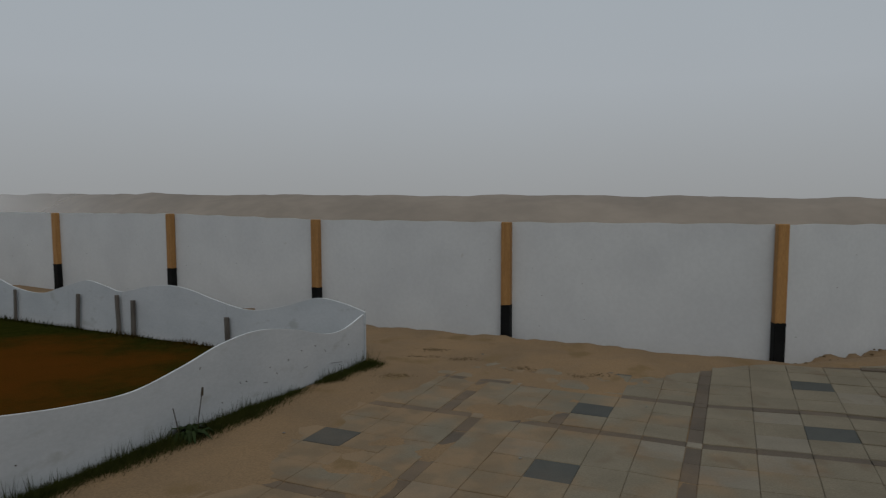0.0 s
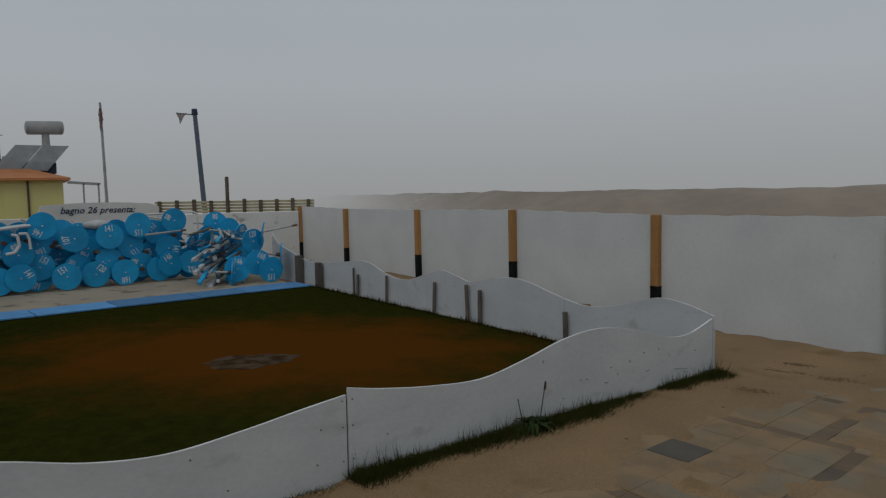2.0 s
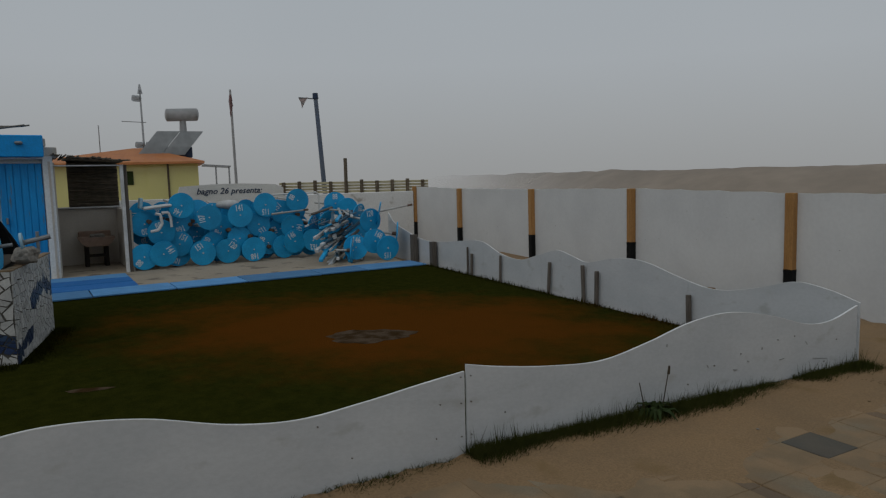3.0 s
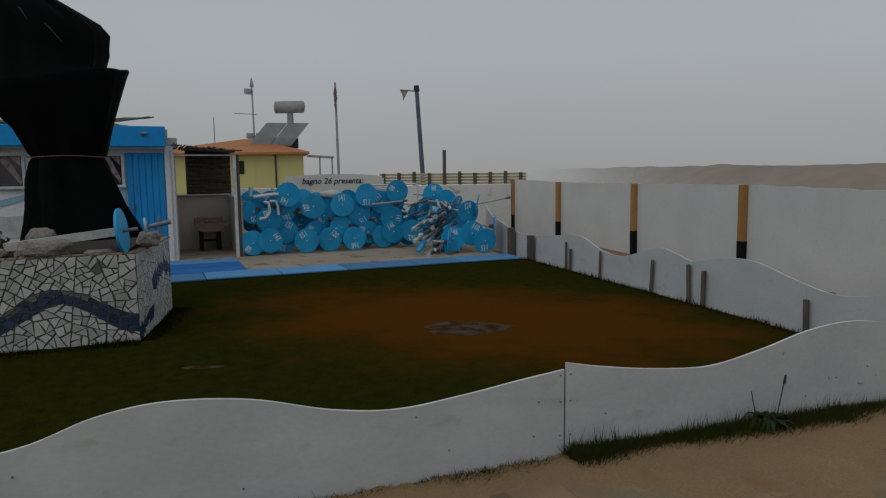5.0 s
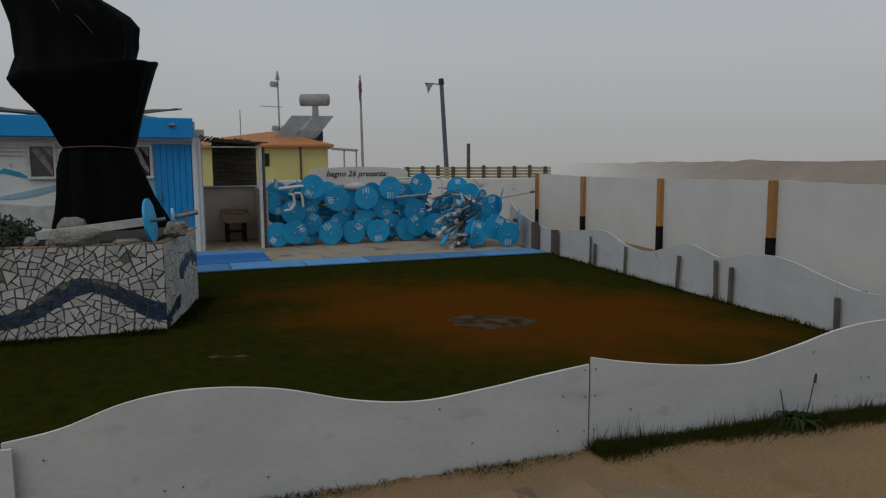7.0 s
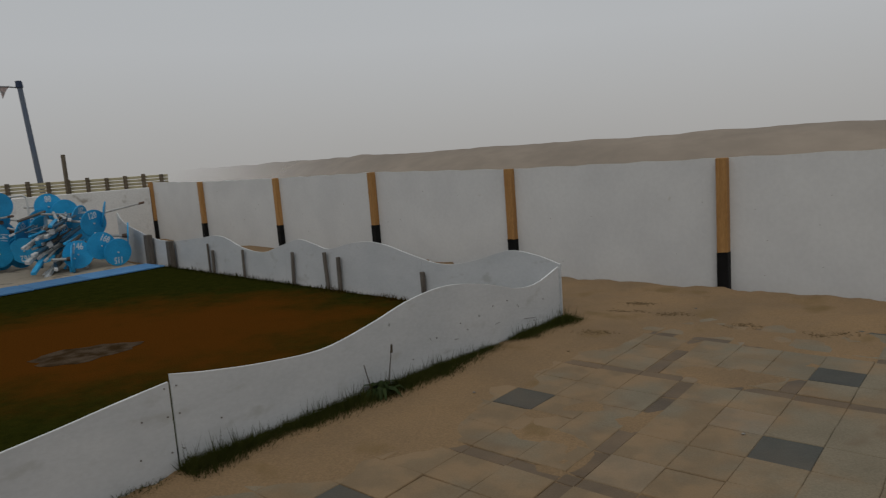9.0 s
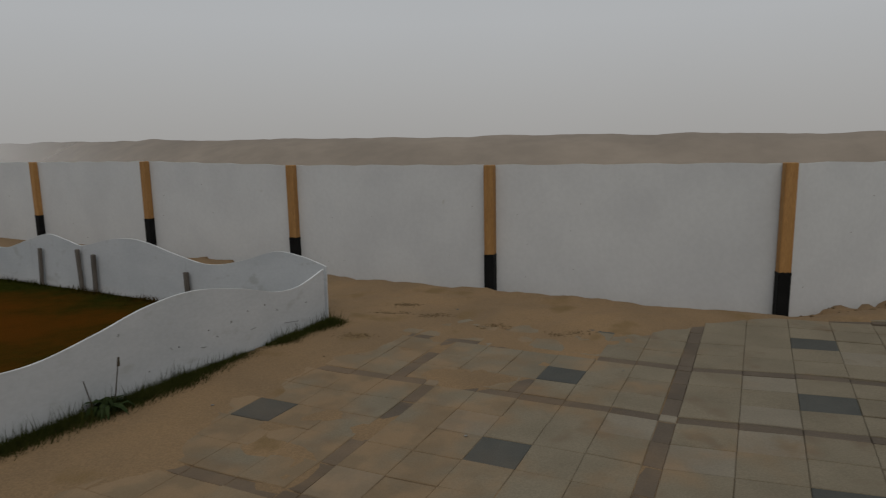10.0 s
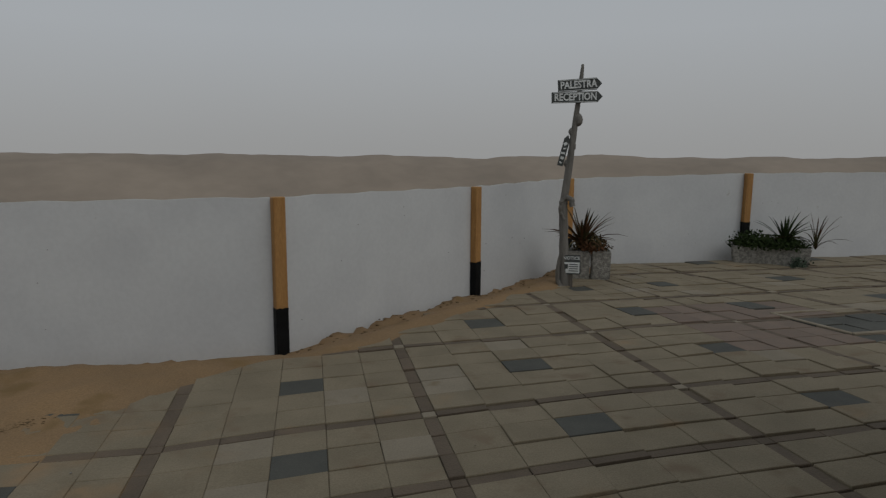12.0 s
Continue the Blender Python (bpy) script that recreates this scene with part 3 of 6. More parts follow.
NEAR_A = [(0, 0.482), (0.2, 0.442), (0.53, 0.396), (0.9, 0.375), (1.25, 0.436), (1.6, 0.520), (1.95, 0.546), (2.36, 0.477), (2.7, 0.384), (2.95, 0.374), (3.27, 0.458)]
NEAR_B = [(0, 0.446), (0.26, 0.418), (0.56, 0.381), (0.9, 0.356), (1.2, 0.394), (1.556, 0.488), (1.9, 0.522), (2.16, 0.491), (2.4, 0.412), (2.65, 0.374)]
INNER = [(0, 0.463), (0.25, 0.53), (0.54, 0.557), (0.87, 0.468), (1.2, 0.395), (1.45, 0.387), (1.85, 0.46), (2.15, 0.53), (2.42, 0.56), (2.75, 0.535), (3.2, 0.447),
         (3.45, 0.49), (3.77, 0.538), (4.15, 0.45), (4.6, 0.34), (5.1, 0.375), (5.57, 0.497), (5.85, 0.515), (6.2, 0.48), (7.3, 0.383), (7.9, 0.405), (8.5, 0.508),
         (9.07, 0.64), (9.4, 0.85)]


def build_low_fences():
    near = thing("wavy_fence", pose(SEAM.x, SEAM.y, 0), "low white plywood fence with wavy top beside the paving", "fence")

    def loc(v):
        return Vector((v.x - SEAM.x, v.y - SEAM.y))
    wavy_panel(near, loc(SEAM), loc(CORNER), NEAR_A, 0.006, 3.262)
    wavy_panel(near, loc(SEAM), loc(SEAM2), NEAR_B, 0.006, 2.60)
    wavy_panel(near, loc(SEAM2) + Vector((0.03, -0.01)), loc(SEAM3), [(0, 0.365), (0.5, 0.37), (1.5, 0.53), (2.5, 0.38)], 0.0, 2.4)
    bm = bm_new()
    rng = random.Random(5)
    for a, b, l in ((SEAM, CORNER, 3.2), (SEAM, SEAM2, 2.5)):
        d = (b - a).normalized()
        nrm = Vector((d.y, -d.x)) if d.y > 0 else Vector((-d.y, d.x))
        for s, z in [(0.03, 0.10), (0.03, 0.28), (0.03, 0.42)] + [(rng.uniform(0.15, l), rng.uniform(0.06, 0.33)) for _ in range(8)]:
            p = a + d * s - SEAM
            q0, q1 = p + nrm * 0.004, p + nrm * 0.012
            part("nail_head", rod(bm_new(), (q0.x, q0.y, z), (q1.x, q1.y, z), 0.004, seg=6), STAKE, near)
    # scuffs and scratches on the painted face
    bm = bm_new()
    d = (CORNER - SEAM).normalized()
    nrm = Vector((d.y, -d.x))
    for s, z, w, h, tl in ((2.0, 0.16, 0.04, 0.005, 10), (2.12, 0.2, 0.02, 0.008, 30), (2.45, 0.17, 0.05, 0.005, -5), (2.85, 0.12, 0.16, 0.004, 8),
                           (2.25, 0.27, 0.012, 0.016, 0), (2.7, 0.25, 0.03, 0.004, 50), (1.4, 0.4, 0.010, 0.018, 20), (1.75, 0.22, 0.02, 0.005, 60)):
        c = d * s + nrm * 0.0105
        part("scuff_mark", box(bm_new(), (c.x, c.y, z), (w, 0.002, h), 0, Matrix.Rotation(math.atan2(d.y, d.x), 4, "Z") @ Matrix.Rotation(radians(tl), 4, "Y")), SCUFF, near)

    far = thing("wavy_fence", pose(CORNER.x, CORNER.y, 0), "low white plywood fence with wavy top along the lawn", "fence")
    o = Vector((0, 0))
    e = INNER_END - CORNER
    cuts = [0.008, 1.66, 3.19, 4.10, 5.60, 6.05, 7.42, 8.15]
    for s0, s1 in zip(cuts, cuts[1:]):
        wavy_panel(far, o, e, INNER, s0 + 0.002, s1 - 0.002)
    wavy_panel(far, o, e, INNER, 8.152, 9.35)
    d = e.normalized()
    nrm = Vector((d.y, -d.x))
    if nrm.y > 0:
        nrm = -nrm
    # stakes stand on the lawn's side of the panels
    for s, h, w, lean in ((1.66, 0.30, 0.045, 2), (3.02, 0.375, 0.045, -1), (3.25, 0.415, 0.042, 3), (3.95, 0.385, 0.04, -4), (5.12, 0.36, 0.035, -2),
                          (5.95, 0.31, 0.04, -3), (6.08, 0.40, 0.03, 0), (7.22, 0.40, 0.11, 0), (8.0, 0.47, 0.12, 0)):
        p = d * (s - 0.06) + nrm * (0.03 + w / 2)
        bm = box(bm_new(), (0, 0, (h - 0.3) / 2), (w, w * 0.8, h + 0.3), 0.004)
        part("stake", bm, STAKE, far, m=pose(p.x, p.y, 0, 0, lean, math.degrees(math.atan2(d.y, d.x))))


build_low_fences()


# ---------------------------------------------------------------- lawn
def in_poly(x, y, poly):
    inside = False
    for (x0, y0), (x1, y1) in zip(poly, poly[1:] + poly[:1]):
        if (y0 > y) != (y1 > y) and x < (x1 - x0) * (y - y0) / (y1 - y0) + x0:
            inside = not inside
    return inside


LAWN_EDGE = [(-0.93, 5.72), (-2.27, 2.80), (-3.25, 0.35), (-4.6, -2.6), (-13.6, -2.0), (-12.0, 3.6), (-9.33, 3.40), (-7.72, 8.27), (-7.62, 8.62)]


def build_lawn():
    bm = slab(bm_new(), LAWN_EDGE, -0.06, 0.0)
    solid("lawn", bm, GRASS, "dark green lawn with a rusty dry patch inside the wavy fence", "lawn", kind="structure")
    # the mower misses the edges: longer blades along the fences and round the planter
    rng = np.random.RandomState(3)
    pts, tris = [], []
    edges = ((CORNER, INNER_END, 15000, 0.07), (CORNER, SEAM, 5000, 0.06), (P0, P0 + FRONT * 2.3, 4200, 0.04), (P0, P0 + SIDE * 1.46, 3400, 0.04))
    for a, b, count, tall in edges:
        d = (b - a).normalized()
        nrm = Vector((-d.y, d.x))
        if nrm.dot(Vector((-4.6, 4.6)) - a) < 0:
            nrm = -nrm
        for _ in range(count):
            p = a + d * (rng.rand() * (b - a).length) + nrm * (0.02 + abs(rng.randn()) * 0.08)
            if not in_poly(p.x, p.y, LAWN_EDGE):
                continue
            h = (0.012 + tall * rng.rand() ** 2) * (0.8 + 0.8 * n2(p.x, p.y, 2.5, 4))
            an, w = rng.rand() * 6.283, 0.003 + 0.003 * rng.rand()
            lx, ly = rng.randn() * 0.015, rng.randn() * 0.015
            k = len(pts)
            pts += [(p.x - w * math.cos(an), p.y - w * math.sin(an), -0.005), (p.x + w * math.cos(an), p.y + w * math.sin(an), -0.005), (p.x + lx, p.y + ly, h)]
            tris.append((k, k + 1, k + 2))
    me = bpy.data.meshes.new("grass")
    me.from_pydata(pts, [], tris)
    me.materials.append(GRASS)
    tagged(new("grass", me), "unmown dark grass blades along the lawn edges", "grass", kind="stuff")
    # bare worn spot and a thin branch-like bare streak
    for cx, cy, rx, ry, t in ((-4.62, 4.37, 0.40, 0.27, 48), (-5.09, 2.03, 0.15, 0.045, 55)):
        bm = bm_new()
        poly = []
        for i in range(26):
            a = i / 26 * 6.2832
            r = 1 + 0.10 * math.sin(3 * a + 1) + 0.08 * math.sin(7 * a) + 0.05 * math.sin(11 * a)
            q = Matrix.Rotation(radians(t), 2) @ Vector((rx * r * math.cos(a), ry * r * math.sin(a)))
            poly.append((cx + q.x, cy + q.y))
        slab(bm, poly, -0.01, 0.003)
        solid("bare_patch", bm, BARE, "bare sandy worn spot in the lawn", "bare ground", kind="structure")


build_lawn()


def build_verge():
    """Long uneven grass at the foot of the low fence, on the paving's side."""
    rng = np.random.RandomState(8)
    pts, tris = [], []
    for a, b, dens in ((CORNER, SEAM, 40000), (SEAM, SEAM2, 3200)):
        d = (b - a).normalized()
        nrm = Vector((-d.y, d.x))
        if nrm.x < 0:
            nrm = -nrm
        l = (b - a).length
        for _ in range(dens):
            s = rng.rand() * l
            thick = 0.6 + 0.8 * n2(s, 1.0, 1.4, 17) + 0.5 * n2(s, 5.0, 4.0, 3)
            if a is CORNER:
                thick += 0.25 + 0.6 * smooth01(0.45, 0.0, s) + 0.5 * smooth01(0.5, 0.0, l - s) + 0.35 * smooth01(0.5, 0.0, abs(s - 1.75))
            if thick < rng.rand() * 0.9:
                continue
            off = 0.012 + abs(rng.randn()) * 0.058 * max(0.3, thick)
            if off > 0.21:
                continue
            p = a + d * s + nrm * off
            h = (0.018 + (0.12 if rng.rand() < 0.03 else 0.045) * rng.rand() * max(0.3, thick)) * (1.0 if a is CORNER else 0.5)
            an, w = rng.rand() * 6.283, 0.002 + 0.003 * rng.rand()
            lx, ly = rng.randn() * 0.03 + nrm.x * 0.02, rng.randn() * 0.03 + nrm.y * 0.02
            k = len(pts)
            pts += [(p.x - w * math.cos(an), p.y - w * math.sin(an), -0.03), (p.x + w * math.cos(an), p.y + w * math.sin(an), -0.03), (p.x + lx, p.y + ly, h)]
            tris.append((k, k + 1, k + 2))
    me = bpy.data.meshes.new("verge_grass")
    me.from_pydata(pts, [], tris)
    me.materials.append(LONGGRASS)
    tagged(new("verge_grass", me), "ragged dark grass at the foot of the wavy fence", "grass", kind="stuff")


build_verge()


def build_clods():
    """Damp clods in the sand heaped along the fence."""
    rng = random.Random(61)
    bm = bm_new()
    for _ in range(150):
        a, b = rng.choice((POSTS[6:8], POSTS[7:9], POSTS[6:8], POSTS[5:7]))
        t, off = rng.random(), 0.03 + abs(rng.gauss(0, 0.16))
        dx, dy = b[0] - a[0], b[1] - a[1]
        ln = math.hypot(dx, dy)
        x, y = a[0] + dx * t + dy / ln * off, a[1] + dy * t - dx / ln * off
        r = rng.uniform(0.006, 0.017)
        bmesh.ops.create_icosphere(bm, subdivisions=1, radius=r, matrix=Matrix.Translation((x, y, ground_height(x, y) + r * 0.2)) @ Matrix.Diagonal((rng.uniform(0.8, 1.8), 1, 0.6, 1)))
    tagged(solid("sand_clods", bm, CLOD, "damp brown clods in the heaped sand", "sand"), kind="stuff")


build_clods()


# ---------------------------------------------------------------- the beach hut's side of the lawn
def hut_pose(x, y, z, rx=0, ry=0, rz=0):
    return HUT @ pose(x, y, z, rx, ry, rz)


def yard_pose(x, y, z, rx=0, ry=0, rz=0):
    return YARD @ pose(x, y, z, rx, ry, rz)


def build_pads():
    bm = slab(bm_new(), [(1.0, -1.93), (5.35, -1.86), (5.6, -0.8), (6.2, 2.9), (-0.1, 2.9), (-0.1, -0.35), (1.0, -0.35)], -0.08, 0.008)
    solid("concrete_pad", bm, CONCRETE, "sandy concrete pad under the stacked umbrella stands", "pavement", kind="structure", m=YARD)
    rng = random.Random(2)
    x = -0.75
    while x < 4.9:
        l = rng.uniform(0.75, 1.15)
        w = rng.uniform(0.60, 0.66)
        bm = box(bm_new(), (0, 0, 0.006), (l - 0.015, w, 0.022), 0.004)
        solid("walkway_mat", bm, MATB if rng.random() < 0.62 else MATD, "flat blue walkway mat laid at the lawn's edge", "mat", "walkway mats",
              m=yard_pose(x + l / 2, -2.24 + rng.uniform(-0.03, 0.03), 0.012, 0, 0, rng.uniform(-1.2, 1.2)))
        x += l
    for yy, mt in ((-1.62, MATD), (-1.05, MATD), (-0.55, MATB)):
        bm = box(bm_new(), (0, 0, 0.006), (1.85, 0.52, 0.022), 0.004)
        solid("walkway_mat", bm, mt, "deep blue walkway mat before the hut", "mat", "walkway mats", m=yard_pose(0.1, yy, 0.012, 0, 0, rng.uniform(-1, 1)))


build_pads()


def build_hut():
    hut = thing("beach_hut", HUT, "white beach hut with blue fascia, blue doors and painted waves", "hut")
    part("wall", box(bm_new(), (-3.2, 1.6, 0.95), (6.5, 3.2, 1.98)), WHITEWALL, hut, "white wall with dirt")
    part("fascia", box(bm_new(), (-3.25, -0.14, 2.085), (6.62, 0.30, 0.33), 0.012), FASCIA, hut, "bright blue fascia board")
    part("roof", box(bm_new(), (-3.2, 1.7, 2.16), (6.6, 3.35, 0.12), 0.01), GREYWALL, hut, "flat grey roof")
    part("soffit", box(bm_new(), (-3.2, -0.10, 1.905), (6.5, 0.16, 0.03)), WHITEWALL, hut)
    bm = box(bm_new(), (-0.26, -0.31, 2.13), (0.11, 0.07, 0.05), 0.02)
    part("lamp", bm, METAL, hut, "small grey wall lamp")
    # door made of upright boards
    for name, x0, x1 in (("door", -0.56, 0.02), ("door", -3.62, -2.90)):
        door = part(name, box(bm_new(), ((x0 + x1) / 2, -0.005, 0.915), (x1 - x0, 0.05, 1.83)), BLUE, hut, "weathered blue board door")
        k = 6
        for i in range(k):
            w = (x1 - x0) / k
            part("board", box(bm_new(), (x0 + w * (i + 0.5), -0.038, 0.915), (w - 0.006, 0.018, 1.82), 0.004), BLUE, door)
        part("handle", box(bm_new(), (x0 + 0.07, -0.07, 0.95), (0.03, 0.05, 0.10), 0.008), METAL, door, "dull metal handle")
    part("corner_post", box(bm_new(), (0.10, -0.03, 0.96), (0.14, 0.10, 1.95), 0.006), WHITEWALL, hut, "white corner board")
    part("corner_strip", box(bm_new(), (0.12, -0.086, 0.93), (0.03, 0.014, 1.85)), GREYWALL, hut)
    bm = box(bm_new(), (-0.66, -0.006, 0.93), (0.16, 0.02, 1.80))
    part("painted_band", bm, PALEBLUE, hut, "pale blue painted band")
    part("painted_band", box(bm_new(), (-1.58, -0.006, 1.2), (0.16, 0.02, 1.3)), SKYBLUE, hut, "blue painted band")
    for x0, x1 in ((-2.36, -2.02), (-0.93, -0.62)):
        win = part("window", box(bm_new(), ((x0 + x1) / 2, -0.012, 1.545), (x1 - x0 - 0.02, 0.012, 0.48)), WINDOW, hut, "dark window pane")
        xm, w = (x0 + x1) / 2, x1 - x0
        for c, s in (((xm, -0.03, 1.80), (w + 0.07, 0.05, 0.045)), ((xm, -0.035, 1.285), (w + 0.09, 0.06, 0.045)),
                     ((x0 - 0.012, -0.03, 1.54), (0.045, 0.05, 0.48)), ((x1 + 0.012, -0.03, 1.54), (0.045, 0.05, 0.48))):
            part("frame", box(bm_new(), c, s, 0.005), PLASTIC, win, "white window frame")
        part("curtain", prism(bm_new(), [(x0 + 0.03, 1.72), (x0 + 0.13, 1.78), (x1 - 0.02, 1.40), (x1 - 0.04, 1.33)], -0.022, -0.019), POSTER, win, "reddish patterned strip")
        part("curtain", prism(bm_new(), [(x0 + 0.16, 1.77), (x1 - 0.03, 1.77), (x1 - 0.03, 1.62)], -0.022, -0.019), POSTER, win)
    # waves painted on the wall
    def wave(pts, material, label):
        top = [(x, z + t / 2) for x, z, t in pts]
        low = [(x, z - t / 2) for x, z, t in pts]
        part("painted_wave", prism(bm_new(), low + top[::-1], -0.012, -0.004), material, hut, label)
    wave([(-2.85, 0.98, 0.02), (-2.6, 1.00, 0.09), (-2.3, 1.06, 0.10), (-1.95, 1.16, 0.08), (-1.65, 1.24, 0.02)], PALEBLUE, "pale blue painted wave")
    wave([(-2.83, 1.36, 0.01), (-2.72, 1.40, 0.08), (-2.5, 1.34, 0.07), (-2.35, 1.27, 0.01)], SKYBLUE, "blue painted wave crest")
    wave([(-2.05, 1.0, 0.01), (-1.9, 1.03, 0.08), (-1.66, 0.98, 0.06)], SKYBLUE, "blue painted wave crest")
    part("painted_wave", prism(bm_new(), [(-2.9, 0.5), (-1.6, 0.5), (-1.6, 0.86), (-2.3, 0.84), (-2.9, 0.9)], -0.009, -0.003), PLASTIC, hut, "white painted foam")
    for z in (1.76, 1.70, 1.64):
        part("vent_slat", box(bm_new(), (-2.63, -0.012, z), (0.34, 0.02, 0.018)), GREYWALL, hut)
    # gutter end and tie beam at the corner
    part("beam_end", box(bm_new(), (0.14, 0.18, 2.0), (0.20, 0.5, 0.16), 0.01), GREYWALL, hut, "grey beam end under the roof")


build_hut()


def build_roof_debris():
    rng = random.Random(4)
    for x, y, z, l, w, rz, ry in ((-2.8, -0.05, 2.35, 1.5, 0.22, 4, 5), (-2.3, 0.2, 2.31, 1.2, 0.16, -8, 4), (-3.5, 0.1, 2.42, 1.3, 0.25, 12, 6), (-3.2, 0.3, 2.46, 1.1, 0.2, -6, 8), (-0.50, -0.05, 2.37, 0.80, 0.12, 3, -9),
                                (-1.9, 0.3, 2.28, 0.9, 0.12, 20, 2), (-0.7, 0.15, 2.29, 0.5, 0.10, -15, 3)):
        bm = bm_new()
        k = 9
        for i in range(k):
            t0, t1 = i / k, (i + 1) / k
            rod(bm, (l * (t0 - 0.5), rng.uniform(-0.01, 0.01), 0.02 * math.sin(t0 * 5)), (l * (t1 - 0.49), rng.uniform(-0.01, 0.01), 0.02 * math.sin(t1 * 5)),
                w * 0.18 * (1.1 - 0.5 * t0), w * 0.18 * (1.1 - 0.5 * t1), 7)
        box(bm, (0, 0, -0.01), (l * 0.86, w, 0.025), 0.006)
        solid("driftwood_board", bm, DRIFT, "grey weathered board lying on the hut roof", "driftwood", "boards on the roof", m=hut_pose(x, y, z, 0, ry, rz))


build_roof_debris()


def build_lean_to():
    lean = thing("lean_to", hut_pose(0, 0, 0), "open reed-roofed lean-to beside the hut with grey walls", "shelter")
    part("side_wall", box(bm_new(), (0.16, 0.95, 0.92), (0.07, 1.9, 1.84)), GREYWALL, lean, "dirty rendered side wall")
    part("back_wall", box(bm_new(), (0.7, 1.85, 0.52), (1.2, 0.10, 1.06), 0.01), GREYWALL, lean, "low grey rendered wall")
    part("far_wall", box(bm_new(), (1.24, 0.95, 0.52), (0.06, 1.8, 1.04)), GREYWALL, lean)
    post = part("post", box(bm_new(), (1.15, -0.02, 0.89), (0.055, 0.06, 1.78), 0.004), PLASTIC, lean, "white painted post")
    part("post", box(bm_new(), (1.21, 0.02, 0.90), (0.05, 0.07, 1.80), 0.004), STAKE, lean, "grey wooden post")
    part("lintel", box(bm_new(), (0.68, -0.02, 1.79), (1.0, 0.05, 0.022), 0.003), PLASTIC, lean, "thin white lintel")
    part("wall_cap", box(bm_new(), (0.72, 1.79, 1.065), (1.1, 0.16, 0.03), 0.006), PLASTIC, lean)
    rng = random.Random(9)
    for i in range(40):   # reeds of the roof, each a cane
        x = 0.16 + 1.12 * i / 39
        bm = rod(bm_new(), (x, -0.12 + rng.uniform(-0.06, 0.03), 1.86 + 0.10 * (1 - i / 39) + rng.uniform(-0.012, 0.02)), (x + rng.uniform(-0.03, 0.03), 2.0, 1.95 + rng.uniform(-0.02, 0.02)),
                 rng.uniform(0.010, 0.018), 0.008, 5)
        part("reed", bm, ROOFREED, lean)
    for i in range(34):   # hanging reed screen at the back
        z = 1.10 + 0.80 * i / 33
        gap = 0.30 if rng.random() < 0.25 else 0.0
        bm = rod(bm_new(), (0.46 + gap, 1.84 + rng.uniform(-0.02, 0.02), z + rng.uniform(-0.012, 0.012)), (1.28, 1.84 + rng.uniform(-0.02, 0.02), z + rng.uniform(-0.03, 0.012)), 0.014, 0.010, 5)
        part("reed", bm, REED, lean)
    part("reed_mat", box(bm_new(), (0.86, 1.90, 1.50), (0.84, 0.03, 0.88)), REED, lean, "dark worn reed matting")
    part("roof_mat", box(bm_new(), (0.85, 1.65, 1.925), (0.95, 0.7, 0.03), 0, Matrix.Rotation(radians(3), 4, "Y")), REED, lean, "dark reed roof matting")
    sink = thing("sink", hut_pose(0.80, 1.35, 0), "brown stained trough sink on dark legs in the lean-to", "sink")
    bm = bm_new()
    poly = [(-0.26, 0.46), (-0.30, 0.54), (0.30, 0.54), (0.26, 0.46), (0.18, 0.38), (-0.18, 0.38)]
    prism(bm, poly, -0.22, 0.22)
    part("basin", bm, CLAY, sink)
    for xx in (-0.16, 0.16):
        part("leg", box(bm_new(), (xx, 0.05, 0.2), (0.07, 0.26, 0.4), 0.01), BLACKGAP, sink, "dark leg")
    part("shelf", box(bm_new(), (0, 0.05, 0.20), (0.3, 0.24, 0.03), 0.004), BLACKGAP, sink, "dark shelf")
    part("splashback", box(bm_new(), (0, 0.24, 0.58), (0.54, 0.04, 0.12), 0.02), CLAY, sink)
    bm = box(bm_new(), (0.02, 0, 0.56), (0.24, 0.18, 0.07), 0.02)
    solid("stone", bm, ROCK, "rough brown lump lying in the sink", "stone", m=hut_pose(0.80, 1.32, 0.0))


build_lean_to()


def build_back_wall():
    a, b = Vector((-11.99, 13.03, 0)), yard_point(1.3, 2.93)
    ln = (b - a).length
    m = YARD.copy()
    p = YARD.inverted() @ a
    bm = box(bm_new(), ((p.x + 1.3) / 2, 2.98, 0.42), (p.x - 1.3, 0.10, 1.46), 0.01)
    solid("wall_back", bm, BACKWALL, "whitewashed low wall behind the stacked umbrella stands", "wall", kind="structure", m=m)
    sign = thing("sign_board", yard_pose(3.62, 2.86, 0), "cream sign board with navy script on the back wall", "sign")
    poly = [(-1.15, 0.98), (1.16, 0.98), (1.16, 1.34)]
    poly += [(1.12 - 2.22 * i / 16, 1.40 + 0.045 * math.sin(math.pi * i / 16) - (0.05 if i == 0 else 0)) for i in range(17)]
    poly += [(-1.15, 1.24)]
    part("board", prism(bm_new(), poly, -0.02, 0.02), SIGNBOARD, sign)
    letters("lettering", "bagno 26 presenta:", 0.185, NAVY, sign, pose(-0.06, -0.026, 1.285) @ STAND, shear=0.28, label="navy slanted script", bold=0.0022)


build_back_wall()


